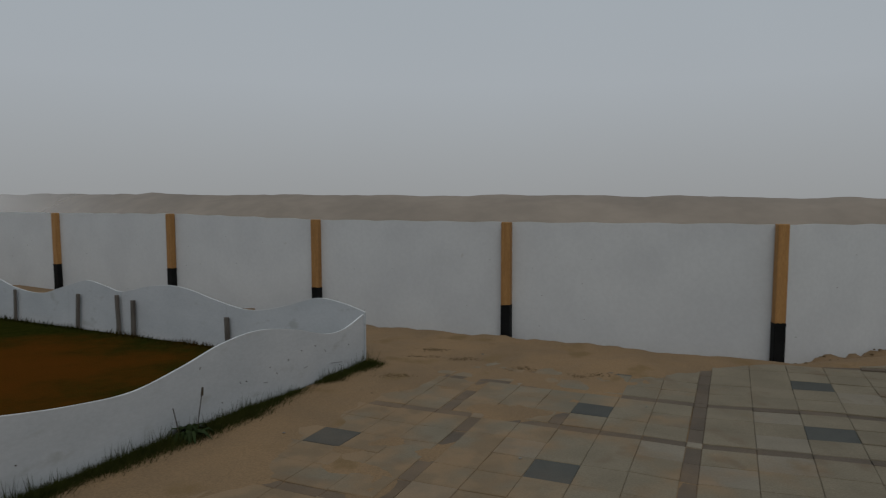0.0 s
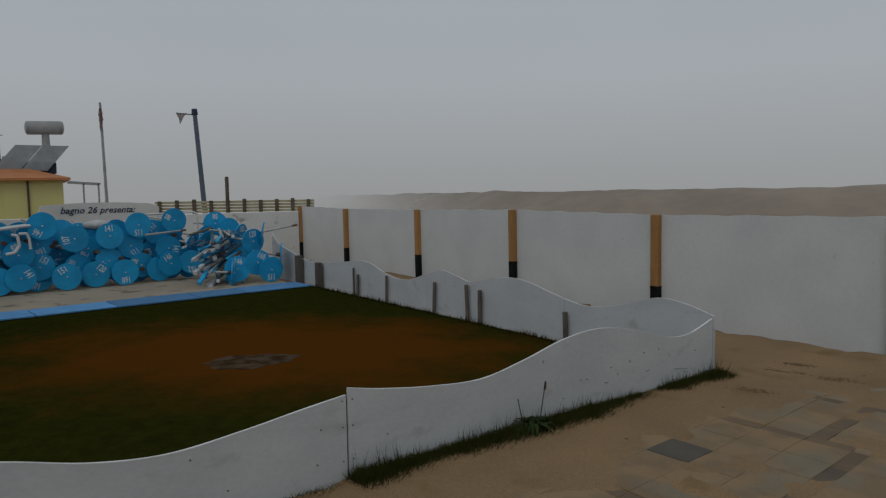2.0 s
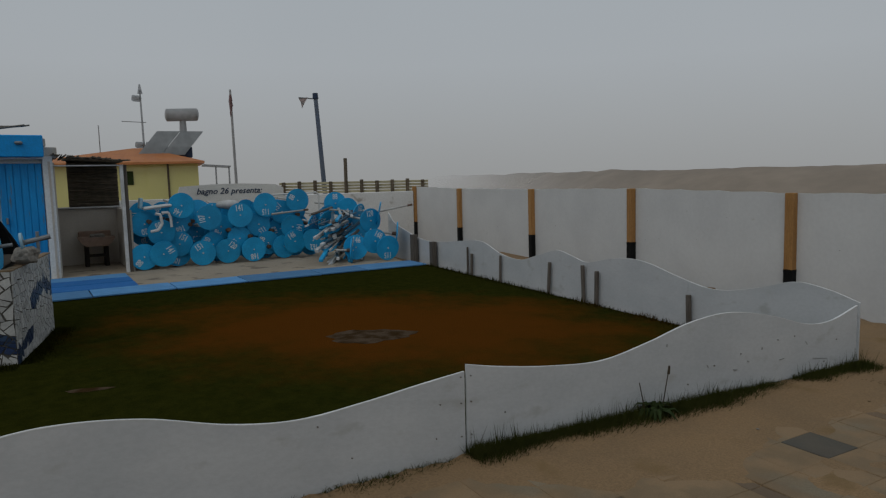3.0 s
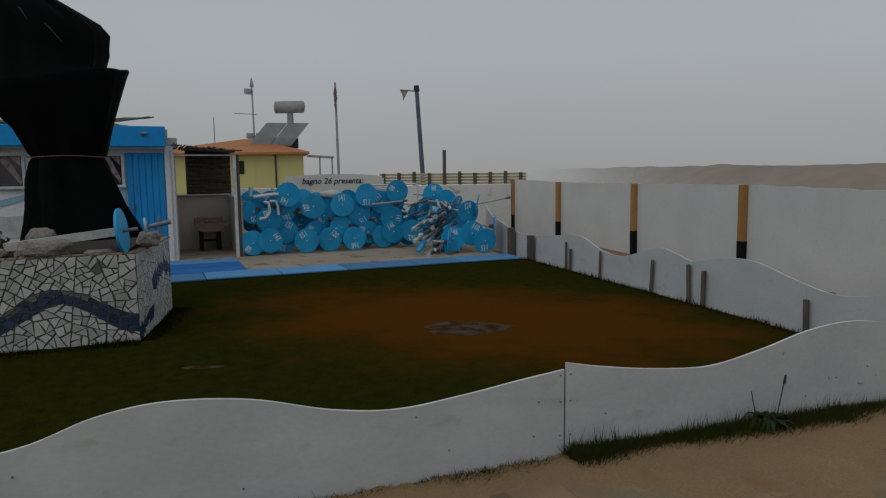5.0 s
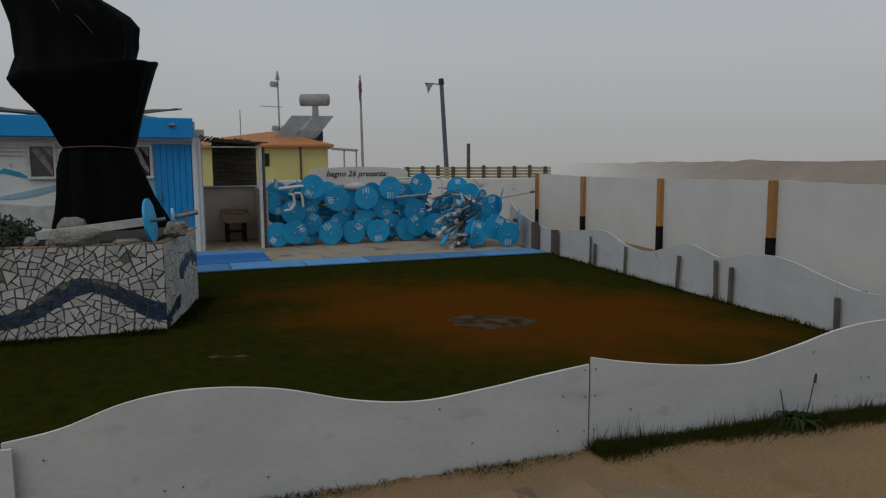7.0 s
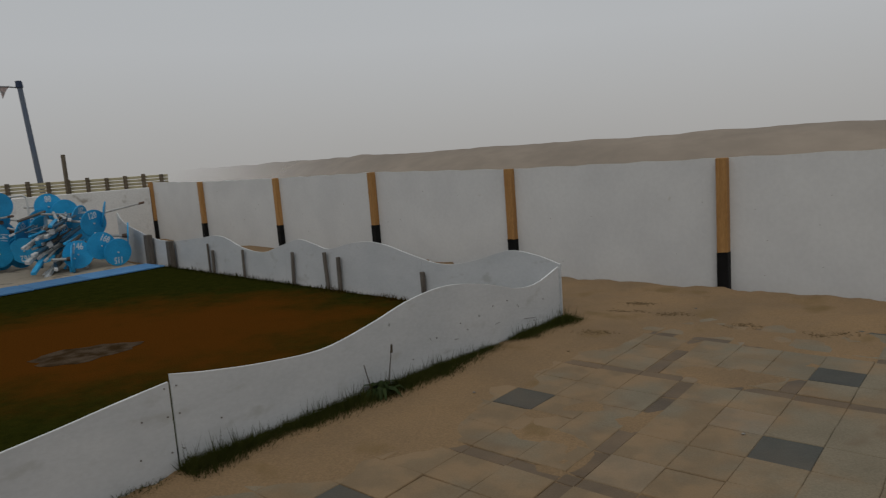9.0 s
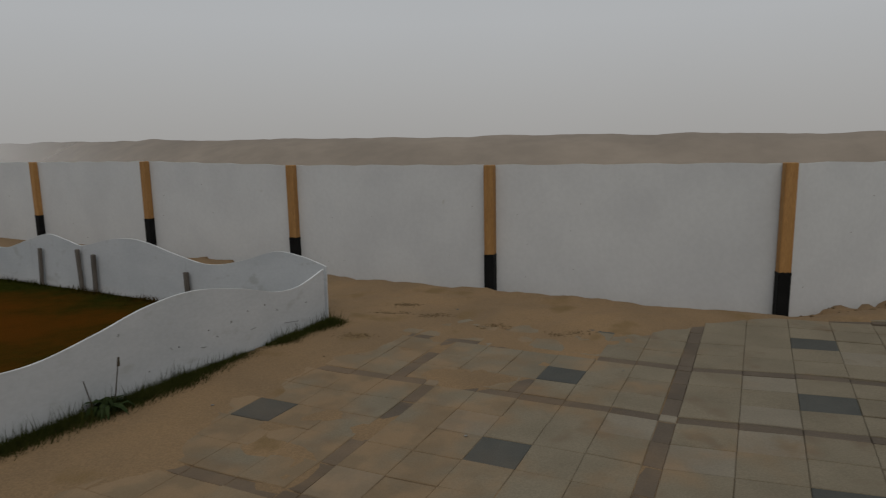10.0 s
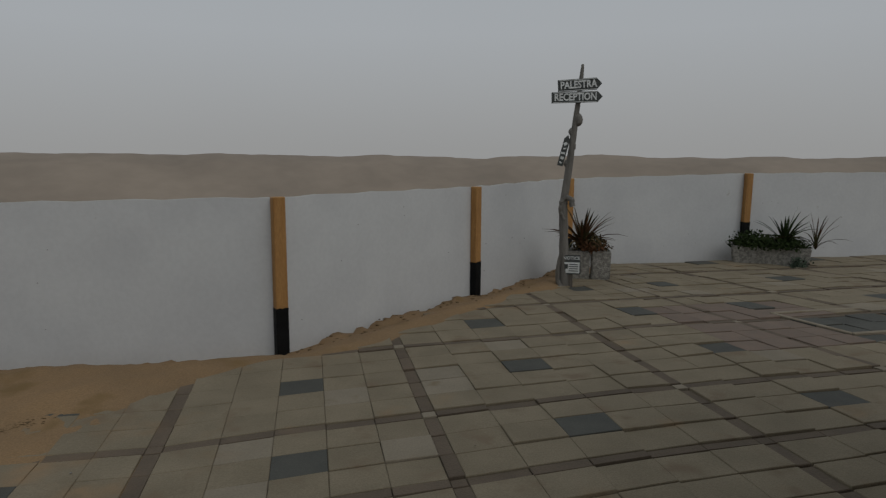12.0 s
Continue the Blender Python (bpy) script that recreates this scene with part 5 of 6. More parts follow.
def build_covered_feature():
    """A tall thing wrapped in black fabric, tied at the waist."""
    c = Vector((-8.078, 1.965))
    right = Vector((0.242, 0.970))
    # height, centre along right, half width, half depth, fold depth
    rings = [(0.70, 0.06, 0.60, 0.50, 0.04), (0.90, 0.05, 0.54, 0.46, 0.045), (1.15, 0.01, 0.45, 0.42, 0.05), (1.42, -0.03, 0.39, 0.36, 0.05), (1.60, -0.04, 0.35, 0.32, 0.03), (1.655, -0.04, 0.335, 0.30, 0.01),
             (1.70, -0.04, 0.35, 0.32, 0.03), (1.95, -0.06, 0.44, 0.40, 0.025), (2.20, -0.10, 0.57, 0.48, 0.02), (2.39, -0.12, 0.665, 0.52, 0.015), (2.46, -0.12, 0.70, 0.53, 0.012), (2.48, -0.12, 0.69, 0.52, 0.012),
             (2.545, -0.195, 0.535, 0.44, 0.02), (2.76, -0.18, 0.55, 0.44, 0.035), (2.96, -0.20, 0.58, 0.42, 0.04), (3.06, -0.26, 0.55, 0.38, 0.04), (3.14, -0.31, 0.43, 0.32, 0.04), (3.24, -0.42, 0.32, 0.26, 0.03), (3.32, -0.50, 0.16, 0.14, 0.02), (3.33, -0.50, 0.02, 0.02, 0)]
    n = 64
    bm = bm_new()
    loops = []
    for k, (z, cx, hw, hd, fold) in enumerate(rings):
        loop = []
        for i in range(n):
            a = i / n * 2 * math.pi
            r = 1 + fold / hw * (0.8 * math.sin(9 * a + 0.9 * z) + 0.5 * math.sin(15 * a + 2.5 * z + 1) + 0.6 * n2(a, z, 1.7, 12))
            ca, sa = math.cos(a), math.sin(a)
            ex = math.copysign(abs(ca) ** 0.8, ca) * hw * r + cx
            ey = math.copysign(abs(sa) ** 0.8, sa) * hd * r
            tilt = 0.16 * ex * smooth01(1.9, 2.4, z) if 1.9 < z < 2.5 else (-0.13 * ex if z > 2.7 else 0)
            p = c + right * ex + Vector((-right.y, right.x)) * ey
            loop.append(bm.verts.new((p.x, p.y, z + tilt + 0.012 * math.sin(5 * a + z * 3))))
        loops.append(loop)
    for a, b in zip(loops, loops[1:]):
        for i in range(n):
            bm.faces.new((a[i], a[(i + 1) % n], b[(i + 1) % n], b[i]))
    bm.faces.new(loops[-1])
    bmesh.ops.recalc_face_normals(bm, faces=bm.faces)
    cover = thing("covered_feature", pose(0, 0, 0), "tall planter feature wrapped in black fabric, tied at its waist", "covered feature")
    part("fabric", bm, TARP, cover, "matt black draped fabric", smooth=True)
    bm = bm_new()
    pts = []
    for i in range(49):
        a = i / 48 * 2 * math.pi
        p = c + right * (math.cos(a) * 0.385 - 0.04) + Vector((-right.y, right.x)) * (math.sin(a) * 0.345)
        pts.append(Vector((p.x, p.y, 1.657 + 0.006 * math.sin(3 * a))))
    for a, b in zip(pts, pts[1:]):
        rod(bm, a, b, 0.0045, seg=6)
    part("cord", bm, CORD, cover, "thin pinkish cord")
    # pale seams that show in the upper folds
    for e, z0, z1 in (((-0.36, -0.30), 3.06, 2.95), ((-0.16, -0.02), 2.93, 2.76)):
        bm = bm_new()
        q = []
        for i in range(7):
            t = i / 6
            ex = e[0] + (e[1] - e[0]) * t
            p = c + right * ex + Vector((right.y, -right.x)) * (0.44 + 0.035 * math.sin(t * 3))
            q.append(Vector((p.x, p.y, z0 + (z1 - z0) * t)))
        for a, b in zip(q, q[1:]):
            rod(bm, a, b, 0.0014, seg=5)
        part("seam", bm, METAL, cover, "pale seam")


build_covered_feature()


# ---------------------------------------------------------------- beyond the back wall
def build_yellow_house():
    base = pose(-26.7, 14.1, 0, 0, 0, 62)
    house = thing("yellow_house", base, "small yellow house with an orange roof in the mist", "house")
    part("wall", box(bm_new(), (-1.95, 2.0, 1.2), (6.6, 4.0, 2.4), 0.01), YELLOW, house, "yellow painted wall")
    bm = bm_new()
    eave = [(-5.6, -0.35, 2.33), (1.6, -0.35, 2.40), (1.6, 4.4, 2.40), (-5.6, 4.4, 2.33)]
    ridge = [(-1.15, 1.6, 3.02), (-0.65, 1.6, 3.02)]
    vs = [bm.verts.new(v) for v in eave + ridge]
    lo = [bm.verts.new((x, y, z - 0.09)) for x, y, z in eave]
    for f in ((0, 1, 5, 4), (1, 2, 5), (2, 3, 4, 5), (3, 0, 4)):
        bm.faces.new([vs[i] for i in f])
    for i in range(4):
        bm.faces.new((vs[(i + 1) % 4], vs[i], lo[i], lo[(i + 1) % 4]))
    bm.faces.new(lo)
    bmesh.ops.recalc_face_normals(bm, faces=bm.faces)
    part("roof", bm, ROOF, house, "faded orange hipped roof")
    part("window", box(bm_new(), (-1.28, -0.02, 1.75), (0.3, 0.06, 0.55), 0.01), LEAF, house, "dull green shutter")
    part("downpipe", rod(bm_new(), (0.18, -0.04, 0), (0.18, -0.04, 2.4), 0.04), REED, house, "brown downpipe")
    heater = thing("solar_water_heater", base @ pose(0.1, 0.8, 2.60), "solar water heater with a round tank on the roof", "water heater")
    for x0 in (-1.05, -0.12):
        bm = bm_new()
        prism(bm, [(x0, 0.10), (x0 + 0.90, 0.10), (x0 + 0.90 + 0.80, 1.12), (x0 + 0.80, 1.12)], -0.03, 0.03, Matrix.Rotation(radians(-12), 4, "X"))
        part("collector", bm, SOLAR, heater, "grey glazed collector")
    part("frame", box(bm_new(), (0.35, 0.5, 0.22), (1.5, 0.7, 0.44), 0.02), NAVY, heater, "dark support frame")
    bm = rod(bm_new(), (0.17, 0.75, 1.82), (1.39, 0.75, 1.86), 0.27, seg=24)
    part("tank", bm, TANK, heater, "pale grey tank")
    for xx in (0.15, 1.41):
        cap = bm_new()
        bmesh.ops.create_uvsphere(cap, u_segments=18, v_segments=10, radius=0.262, matrix=Matrix.Translation((xx + (0.03 if xx < 1 else -0.03), 0.75, 1.82 if xx < 1 else 1.86)) @ Matrix.Diagonal((0.35, 1, 1, 1)))
        part("tank_cap", cap, TANK, heater, smooth=True)
    part("neck", rod(bm_new(), (0.80, 0.75, 0.9), (0.80, 0.75, 1.62), 0.16, 0.13, 12), TANK, heater)
    perg = thing("pergola", base @ pose(2.1, 0.6, 0), "thin grey pergola beside the yellow house", "pergola")
    part("roof", box(bm_new(), (0, 0, 2.2), (1.1, 1.5, 0.07), 0.01, Matrix.Rotation(radians(4), 4, "Y")), METAL, perg)
    for x in (-0.05, 0.48):
        part("post", rod(bm_new(), (x, -0.6, 0), (x, -0.6, 2.18), 0.035), METAL, perg)


build_yellow_house()


def build_masts():
    mast = thing("floodlight_mast", pose(-28.8, 14.45, 0), "thin grey mast with floodlights and antenna", "mast")
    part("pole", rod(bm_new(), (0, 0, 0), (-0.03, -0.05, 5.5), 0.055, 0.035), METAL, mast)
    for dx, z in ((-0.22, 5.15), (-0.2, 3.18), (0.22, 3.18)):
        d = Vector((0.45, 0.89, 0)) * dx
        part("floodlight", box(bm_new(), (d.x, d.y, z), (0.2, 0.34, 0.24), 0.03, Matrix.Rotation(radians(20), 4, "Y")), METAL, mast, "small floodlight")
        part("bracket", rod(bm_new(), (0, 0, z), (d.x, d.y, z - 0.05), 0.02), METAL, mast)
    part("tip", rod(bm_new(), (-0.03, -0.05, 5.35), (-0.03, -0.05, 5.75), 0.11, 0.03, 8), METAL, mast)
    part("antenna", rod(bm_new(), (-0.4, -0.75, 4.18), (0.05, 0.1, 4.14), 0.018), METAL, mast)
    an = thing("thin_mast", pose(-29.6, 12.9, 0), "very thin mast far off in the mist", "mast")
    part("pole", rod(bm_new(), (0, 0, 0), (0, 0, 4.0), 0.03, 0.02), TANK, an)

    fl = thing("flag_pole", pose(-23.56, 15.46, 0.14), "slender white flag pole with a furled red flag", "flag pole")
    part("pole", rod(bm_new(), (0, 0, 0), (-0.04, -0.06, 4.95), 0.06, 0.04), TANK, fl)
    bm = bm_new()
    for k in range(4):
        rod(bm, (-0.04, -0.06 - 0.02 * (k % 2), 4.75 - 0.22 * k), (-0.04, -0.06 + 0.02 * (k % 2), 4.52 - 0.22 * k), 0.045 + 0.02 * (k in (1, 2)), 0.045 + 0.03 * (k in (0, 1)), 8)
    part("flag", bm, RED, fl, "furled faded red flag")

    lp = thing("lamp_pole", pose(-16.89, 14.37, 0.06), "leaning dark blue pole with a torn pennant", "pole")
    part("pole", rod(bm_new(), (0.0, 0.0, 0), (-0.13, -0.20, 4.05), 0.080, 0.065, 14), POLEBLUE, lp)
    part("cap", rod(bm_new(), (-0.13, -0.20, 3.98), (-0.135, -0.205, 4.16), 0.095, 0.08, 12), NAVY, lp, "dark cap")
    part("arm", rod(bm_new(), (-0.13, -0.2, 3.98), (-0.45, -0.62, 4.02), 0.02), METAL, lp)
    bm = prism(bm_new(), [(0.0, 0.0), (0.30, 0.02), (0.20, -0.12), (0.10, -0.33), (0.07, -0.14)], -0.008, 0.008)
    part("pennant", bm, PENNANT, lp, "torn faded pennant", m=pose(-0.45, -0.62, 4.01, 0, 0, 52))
    stk = thing("wooden_stake", pose(-13.9, 12.51, 0), "tall plain wooden stake behind the wall", "stake")
    part("shaft", box(bm_new(), (0, 0, 1.03), (0.075, 0.075, 2.06), 0.008), SLATPOST, stk)


build_masts()


def build_slat_fence():
    a, b = Vector((-16.25, 12.05)), Vector((-13.30, 15.22))
    d = b - a
    ln = d.length
    f = thing("slat_fence", pose(a.x, a.y, 0, 0, 0, math.degrees(math.atan2(d.y, d.x))), "yellowed slat fence on brown posts behind the wall", "fence")
    for i in range(4):
        part("slat", box(bm_new(), (ln / 2, 0.03, 1.14 + 0.085 * i), (ln, 0.025, 0.068), 0.004), SLAT, f)
    for i in range(10):
        t = ln * (0.03 + 0.93 * i / 9)
        part("post", box(bm_new(), (t, -0.03, 0.71 + 0.02 * (i % 3)), (0.10, 0.08, 1.46), 0.008), SLATPOST, f)


build_slat_fence()


# ---------------------------------------------------------------- signpost and concrete planters
def spiky(name, parent, count, reach, width, material, seed, centre=(0, 0, 0)):
    rng = random.Random(seed)
    for i in range(count):
        a = rng.uniform(0, 6.283)
        lean = rng.uniform(0.15, 1.15)
        l = reach * rng.uniform(0.65, 1.1)
        bm = bm_new()
        prev = None
        side = Vector((-math.sin(a), math.cos(a), 0))
        k = 5
        for j in range(k + 1):
            t = j / k
            ang = lean * (0.55 + 0.75 * t)
            p = Vector(centre) + Vector((math.cos(a) * math.sin(ang), math.sin(a) * math.sin(ang), math.cos(ang))) * l * t
            w = width * (1 - t) ** 0.7 * (0.5 + t) + 0.001
            q = (bm.verts.new(p - side * w), bm.verts.new(p + Vector((0, 0, -w * 0.5))), bm.verts.new(p + side * w))
            if prev:
                bm.faces.new((prev[0], prev[1], q[1], q[0]))
                bm.faces.new((prev[1], prev[2], q[2], q[1]))
            prev = q
        part(name, bm, material, parent)


def concrete_planter(m, size, label):
    pl = thing("concrete_planter", m, label, "planter", "concrete planters")
    w, d, h = size
    bm = bm_new()
    bmesh.ops.create_cube(bm, size=1.0, matrix=Matrix.Translation((0, 0, h / 2)) @ Matrix.Diagonal((w, d, h, 1)))
    for v in bm.verts:
        if v.co.z < 0.1:
            v.co.x *= 0.94
            v.co.y *= 0.94
    bmesh.ops.bevel(bm, geom=list(bm.edges), offset=0.02, segments=2, affect="EDGES")
    top = max(bm.faces, key=lambda f: f.calc_center_median().z)
    bmesh.ops.inset_region(bm, faces=[top], thickness=0.04)
    bmesh.ops.translate(bm, verts=top.verts, vec=(0, 0, -0.05))
    part("trough", bm, AGGREGATE, pl, "rough exposed-aggregate concrete")
    part("soil", box(bm_new(), (0, 0, h - 0.045), (w - 0.09, d - 0.09, 0.03)), SOIL, pl)
    return pl


c1 = concrete_planter(pose(7.22, 7.42, -0.06, 0, 0, -42), (0.36, 0.34, 0.42), "square rough concrete planter beside the signpost")
concrete_planter(pose(7.452, 7.212, -0.05, 0, 0, -42), (0.25, 0.32, 0.41), "square rough concrete planter by the fence")
concrete_planter(pose(10.44, 6.80, -0.05, 0, 0, -52), (1.05, 0.42, 0.30), "long rough concrete planter against the fence")


def build_plants():
    p = thing("spiky_plant", pose(7.28, 7.38, 0.34), "spiky rust and green plant in a concrete planter", "plant")
    spiky("leaf", p, 44, 0.60, 0.027, DRYLEAF, 3)
    spiky("leaf", p, 22, 0.44, 0.022, DRYLEAF, 13)
    leaf_bush("shrub", Vector((7.36, 7.30, 0.36)), (0.24, 0.24, 0.19), 900, DRYLEAF, "rusty low foliage under the spiky plant", 9, 0.05)
    q = thing("spiky_plant", pose(10.56, 6.66, 0.23), "tall dark spiky plant in the long planter", "plant")
    spiky("leaf", q, 44, 0.58, 0.027, LEAF, 5)
    r = thing("spiky_plant", pose(10.74, 6.30, 0.23), "sparse brown spiky stems in the long planter", "plant")
    spiky("leaf", r, 14, 0.58, 0.014, DRYLEAF, 6)
    leaf_bush("shrub", Vector((10.30, 7.0, 0.23)), (0.36, 0.36, 0.22), 1300, LEAF, "low dark green shrub in the long planter", 7, 0.05)
    leaf_bush("shrub", Vector((10.53, 6.66, 0.22)), (0.40, 0.34, 0.16), 1000, LEAF, "dark ground foliage in the long planter", 8, 0.05)
    leaf_bush("shrub", Vector((10.50, 6.36, -0.03)), (0.20, 0.12, 0.16), 450, GREYLEAF, "grey-green weed growing at the planter's foot", 18, 0.04)


build_plants()


def build_signpost():
    base = Vector((6.705, 7.037, -0.08))
    right = Vector((0.72, -0.69, 0))
    post = thing("signpost", pose(base.x, base.y, base.z), "leaning driftwood signpost with arrow boards", "signpost")
    pts = [Vector((0, 0, 0)), right * -0.03 + Vector((0, 0, 0.55)), right * -0.045 + Vector((0, 0, 1.05)), right * 0.02 + Vector((0, 0, 1.62)), right * 0.07 + Vector((0, 0, 2.1)),
           right * 0.115 + Vector((0, 0, 2.5)), right * 0.13 + Vector((0, 0, 2.69))]
    rad = [0.060, 0.055, 0.05, 0.040, 0.032, 0.027, 0.016]
    bm = bm_new()
    n = 12
    loops = []
    for k in range(25):
        t = k / 24 * (len(pts) - 1)
        i = min(int(t), len(pts) - 2)
        p = pts[i].lerp(pts[i + 1], t - i)
        r = (rad[i] + (rad[i + 1] - rad[i]) * (t - i)) * (1 + 0.14 * n2(k, 0, 0.9, 3))
        loops.append([bm.verts.new(p + Vector((math.cos(a), math.sin(a), 0)) * r * (1 + 0.16 * n2(math.cos(a) * 2, k * 0.4, 1.0, math.sin(a)))) for a in (j / n * 6.2832 for j in range(n))])
    for a, b in zip(loops, loops[1:]):
        for j in range(n):
            bm.faces.new((a[j], a[(j + 1) % n], b[(j + 1) % n], b[j]))
    bm.faces.new(loops[-1])
    part("trunk", bm, DRIFT, post, "bare grey driftwood trunk", smooth=True)
    # knots and a curled stub
    for z, o, r in ((2.06, 0.10, 0.05), (1.92, 0.02, 0.03), (1.75, 0.05, 0.03), (1.55, -0.03, 0.03)):
        bm = bm_new()
        bmesh.ops.create_icosphere(bm, subdivisions=2, radius=r, matrix=Matrix.Translation(right * o + Vector((0, 0, z))) @ Matrix.Diagonal((1, 1, 1.6, 1)))
        for v in bm.verts:
            v.co += Vector((n2(v.co.x, v.co.z, 20, 1), n2(v.co.y, v.co.z, 20, 2), 0)) * 0.015
        part("knot", bm, DRIFT, post)
    bm = bm_new()
    arc = [right * (-0.05 + 0.075 * math.cos(a)) + Vector((0.0, -0.06, 1.02 + 0.13 * math.sin(a))) for a in np.linspace(0.2, 4.4, 14)]
    arc = [p + Vector((n2(k, 0, 0.8, 4), n2(k, 3, 0.8, 5), n2(k, 6, 0.8, 6))) * 0.022 for k, p in enumerate(arc)]
    for k, (a, b) in enumerate(zip(arc, arc[1:])):
        rod(bm, a, b, 0.036 - 0.0012 * k, 0.034 - 0.0012 * k, seg=9)
        bmesh.ops.create_icosphere(bm, subdivisions=1, radius=0.033 - 0.0012 * k, matrix=Matrix.Translation(b))
    part("curled_root", bm, DRIFT, post, "curled driftwood root")
    bm = bm_new()
    prev = Vector((-0.05, -0.03, 0.0))
    for k in range(1, 7):
        q = right * (-0.085 - 0.03 * math.sin(k)) + Vector((0, -0.03, 0.14 * k))
        rod(bm, prev, q, 0.035 - 0.003 * k, seg=8)
        prev = q
    part("side_stem", bm, DRIFT, post, "second grey stem")
    turn = math.degrees(math.atan2(right.y, right.x))
    face = Vector((-0.69, -0.72, 0))

    def arrow(name, text, length, height, centre_z, off, roll, size):
        c = right * off + Vector((0, 0, centre_z)) + face * 0.055
        m = pose(c.x, c.y, c.z, 0, -roll, turn)
        h, l = height / 2, length / 2
        board = part(name, prism(bm_new(), [(-l, -h), (l - h * 0.9, -h), (l, 0), (l - h * 0.9, h), (-l, h)], -0.012, 0.012), SIGNDARK, post, "dark grey arrow board with white lettering", m=m)
        letters("lettering", text, size, SIGNWHITE, board, pose(-0.015, -0.015, 0) @ STAND @ Matrix.Diagonal((0.80, 1.0, 1, 1)), label="white hand-painted capitals", bold=0.0035)
        for s in (-1, 1):
            part("edge_line", box(bm_new(), (-0.02, -0.0135, s * (h - 0.008)), (length * 0.86, 0.003, 0.006)), SIGNWHITE, board)
    arrow("arrow_board", "PALESTRA", 0.50, 0.135, 2.455, 0.105, 3, 0.115)
    arrow("arrow_board", "RECEPTION", 0.58, 0.125, 2.315, 0.075, 1, 0.115)
    # narrow board seen almost on edge; its lettering cannot be read
    c = right * -0.06 + Vector((0, 0, 1.69)) + face * 0.03
    b = part("arrow_board", prism(bm_new(), [(-0.034, -0.17), (0.034, -0.17), (0.034, 0.15), (0.0, 0.20), (-0.034, 0.15)], -0.01, 0.01), SIGNDARK, post, "small dark arrow board, lettering worn", m=pose(c.x, c.y, c.z, 0, 14, turn))
    for k in range(5):
        part("worn_mark", box(bm_new(), (0.006 * (k % 2) - 0.003, -0.012, -0.13 + 0.056 * k), (0.034 + 0.006 * (k % 3), 0.003, 0.016 + 0.008 * ((k * 2) % 3)), 0, Matrix.Rotation(0.5 - 0.3 * k, 4, "Y")), SIGNWHITE, b)
    # small notice on its own stick
    nt = thing("notice_sign", pose(6.725, 6.957, -0.08, 0, 0, turn), "small black and white notice board on a stake", "sign")
    part("stake", box(bm_new(), (-0.01, 0.02, 0.19), (0.055, 0.03, 0.44), 0.004), STAKE, nt)
    board = part("board", box(bm_new(), (0, 0, 0.345), (0.215, 0.014, 0.235), 0.003, Matrix.Rotation(radians(-2), 4, "Y")), SIGNDARK, nt, "dark notice board")
    letters("lettering", "NOTICE", 0.055, SIGNWHITE, board, pose(0, -0.009, 0.425) @ STAND, label="white capitals", bold=0.001)
    part("text_field", box(bm_new(), (0, -0.008, 0.31), (0.19, 0.006, 0.13), 0.001), SIGNWHITE, board, "white text field")
    for k in range(4):
        part("text_bar", box(bm_new(), (0.025, -0.0125, 0.35 - 0.026 * k), (0.10 + 0.01 * (k % 2), 0.003, 0.010)), SIGNDARK, board)
    part("pictogram", box(bm_new(), (-0.062, -0.0125, 0.325), (0.04, 0.003, 0.055)), SIGNDARK, board)


build_signpost()


# ---------------------------------------------------------------- small things on the ground
def build_weed():
    d = (CORNER - SEAM).normalized()
    p = SEAM + d * 1.23 + Vector((d.y, -d.x)) * 0.10
    weed = thing("weed", pose(p.x, p.y, 0.015), "dark leafy weed with two dry flower stalks", "weed")
    rng = random.Random(15)
    for i in range(44):
        a = rng.uniform(0, 6.283)
        l = rng.uniform(0.06, 0.16)
        w = rng.uniform(0.007, 0.013)
        side = Vector((-math.sin(a), math.cos(a), 0))
        out = Vector((math.cos(a), math.sin(a), 0))
        bm = bm_new()
        q = [(0, 0.004, 0.0), (0.35, w, 0.05), (0.7, w * 1.1, 0.045), (1.0, 0.002, 0.01)]
        prev = None
        for t, ww, h in q:
            c = out * l * t + Vector((0, 0, h * rng.uniform(0.7, 1.6)))
            pr = (bm.verts.new(c - side * ww), bm.verts.new(c + side * ww))
            if prev:
                bm.faces.new((prev[0], prev[1], pr[1], pr[0]))
            prev = pr
        part("leaf", bm, LEAF, weed)
    for x, y, h, lx in ((0.02, 0.03, 0.27, 0.03), (-0.04, -0.05, 0.21, -0.03)):
        stalk = part("stalk", rod(bm_new(), (x, y, 0), (x + lx, y + lx, h), 0.004, 0.003, 6), STALK, weed, "dry brown stalk")
        if h > 0.25:
            part("seed_head", rod(bm_new(), (x + lx, y + lx, h - 0.02), (x + lx * 1.1, y + lx * 1.1, h + 0.03), 0.009, 0.006, 7), STALK, stalk)


build_weed()

rng = random.Random(50)
for i in range(18):
    u, v = rng.uniform(-2.6, 6.0), rng.uniform(1.6, 5.6)
    x, y = paved(u, v)
    if fence_distance(x, y) < 0.5 or wavy_side(x, y) < 0.25:
        continue
    bm = bm_new()
    r = rng.uniform(0.005, 0.011)
    bmesh.ops.create_icosphere(bm, subdivisions=1, radius=r)
    for q in bm.verts:
        q.co = Vector((q.co.x * rng.uniform(0.8, 1.5), q.co.y, q.co.z * 0.4)) * (1 + 0.3 * n2(q.co.x, q.co.y, 60, i))
    solid("pebble", bm, rng.choice((ROCK, PALE, CLOD)), "small stone or shell scrap lying on the slabs", "pebble", "scraps on the paving",
          m=pose(x, y, max(0.004, ground_height(x, y)) + r * 0.15, 0, 0, rng.uniform(0, 180)))

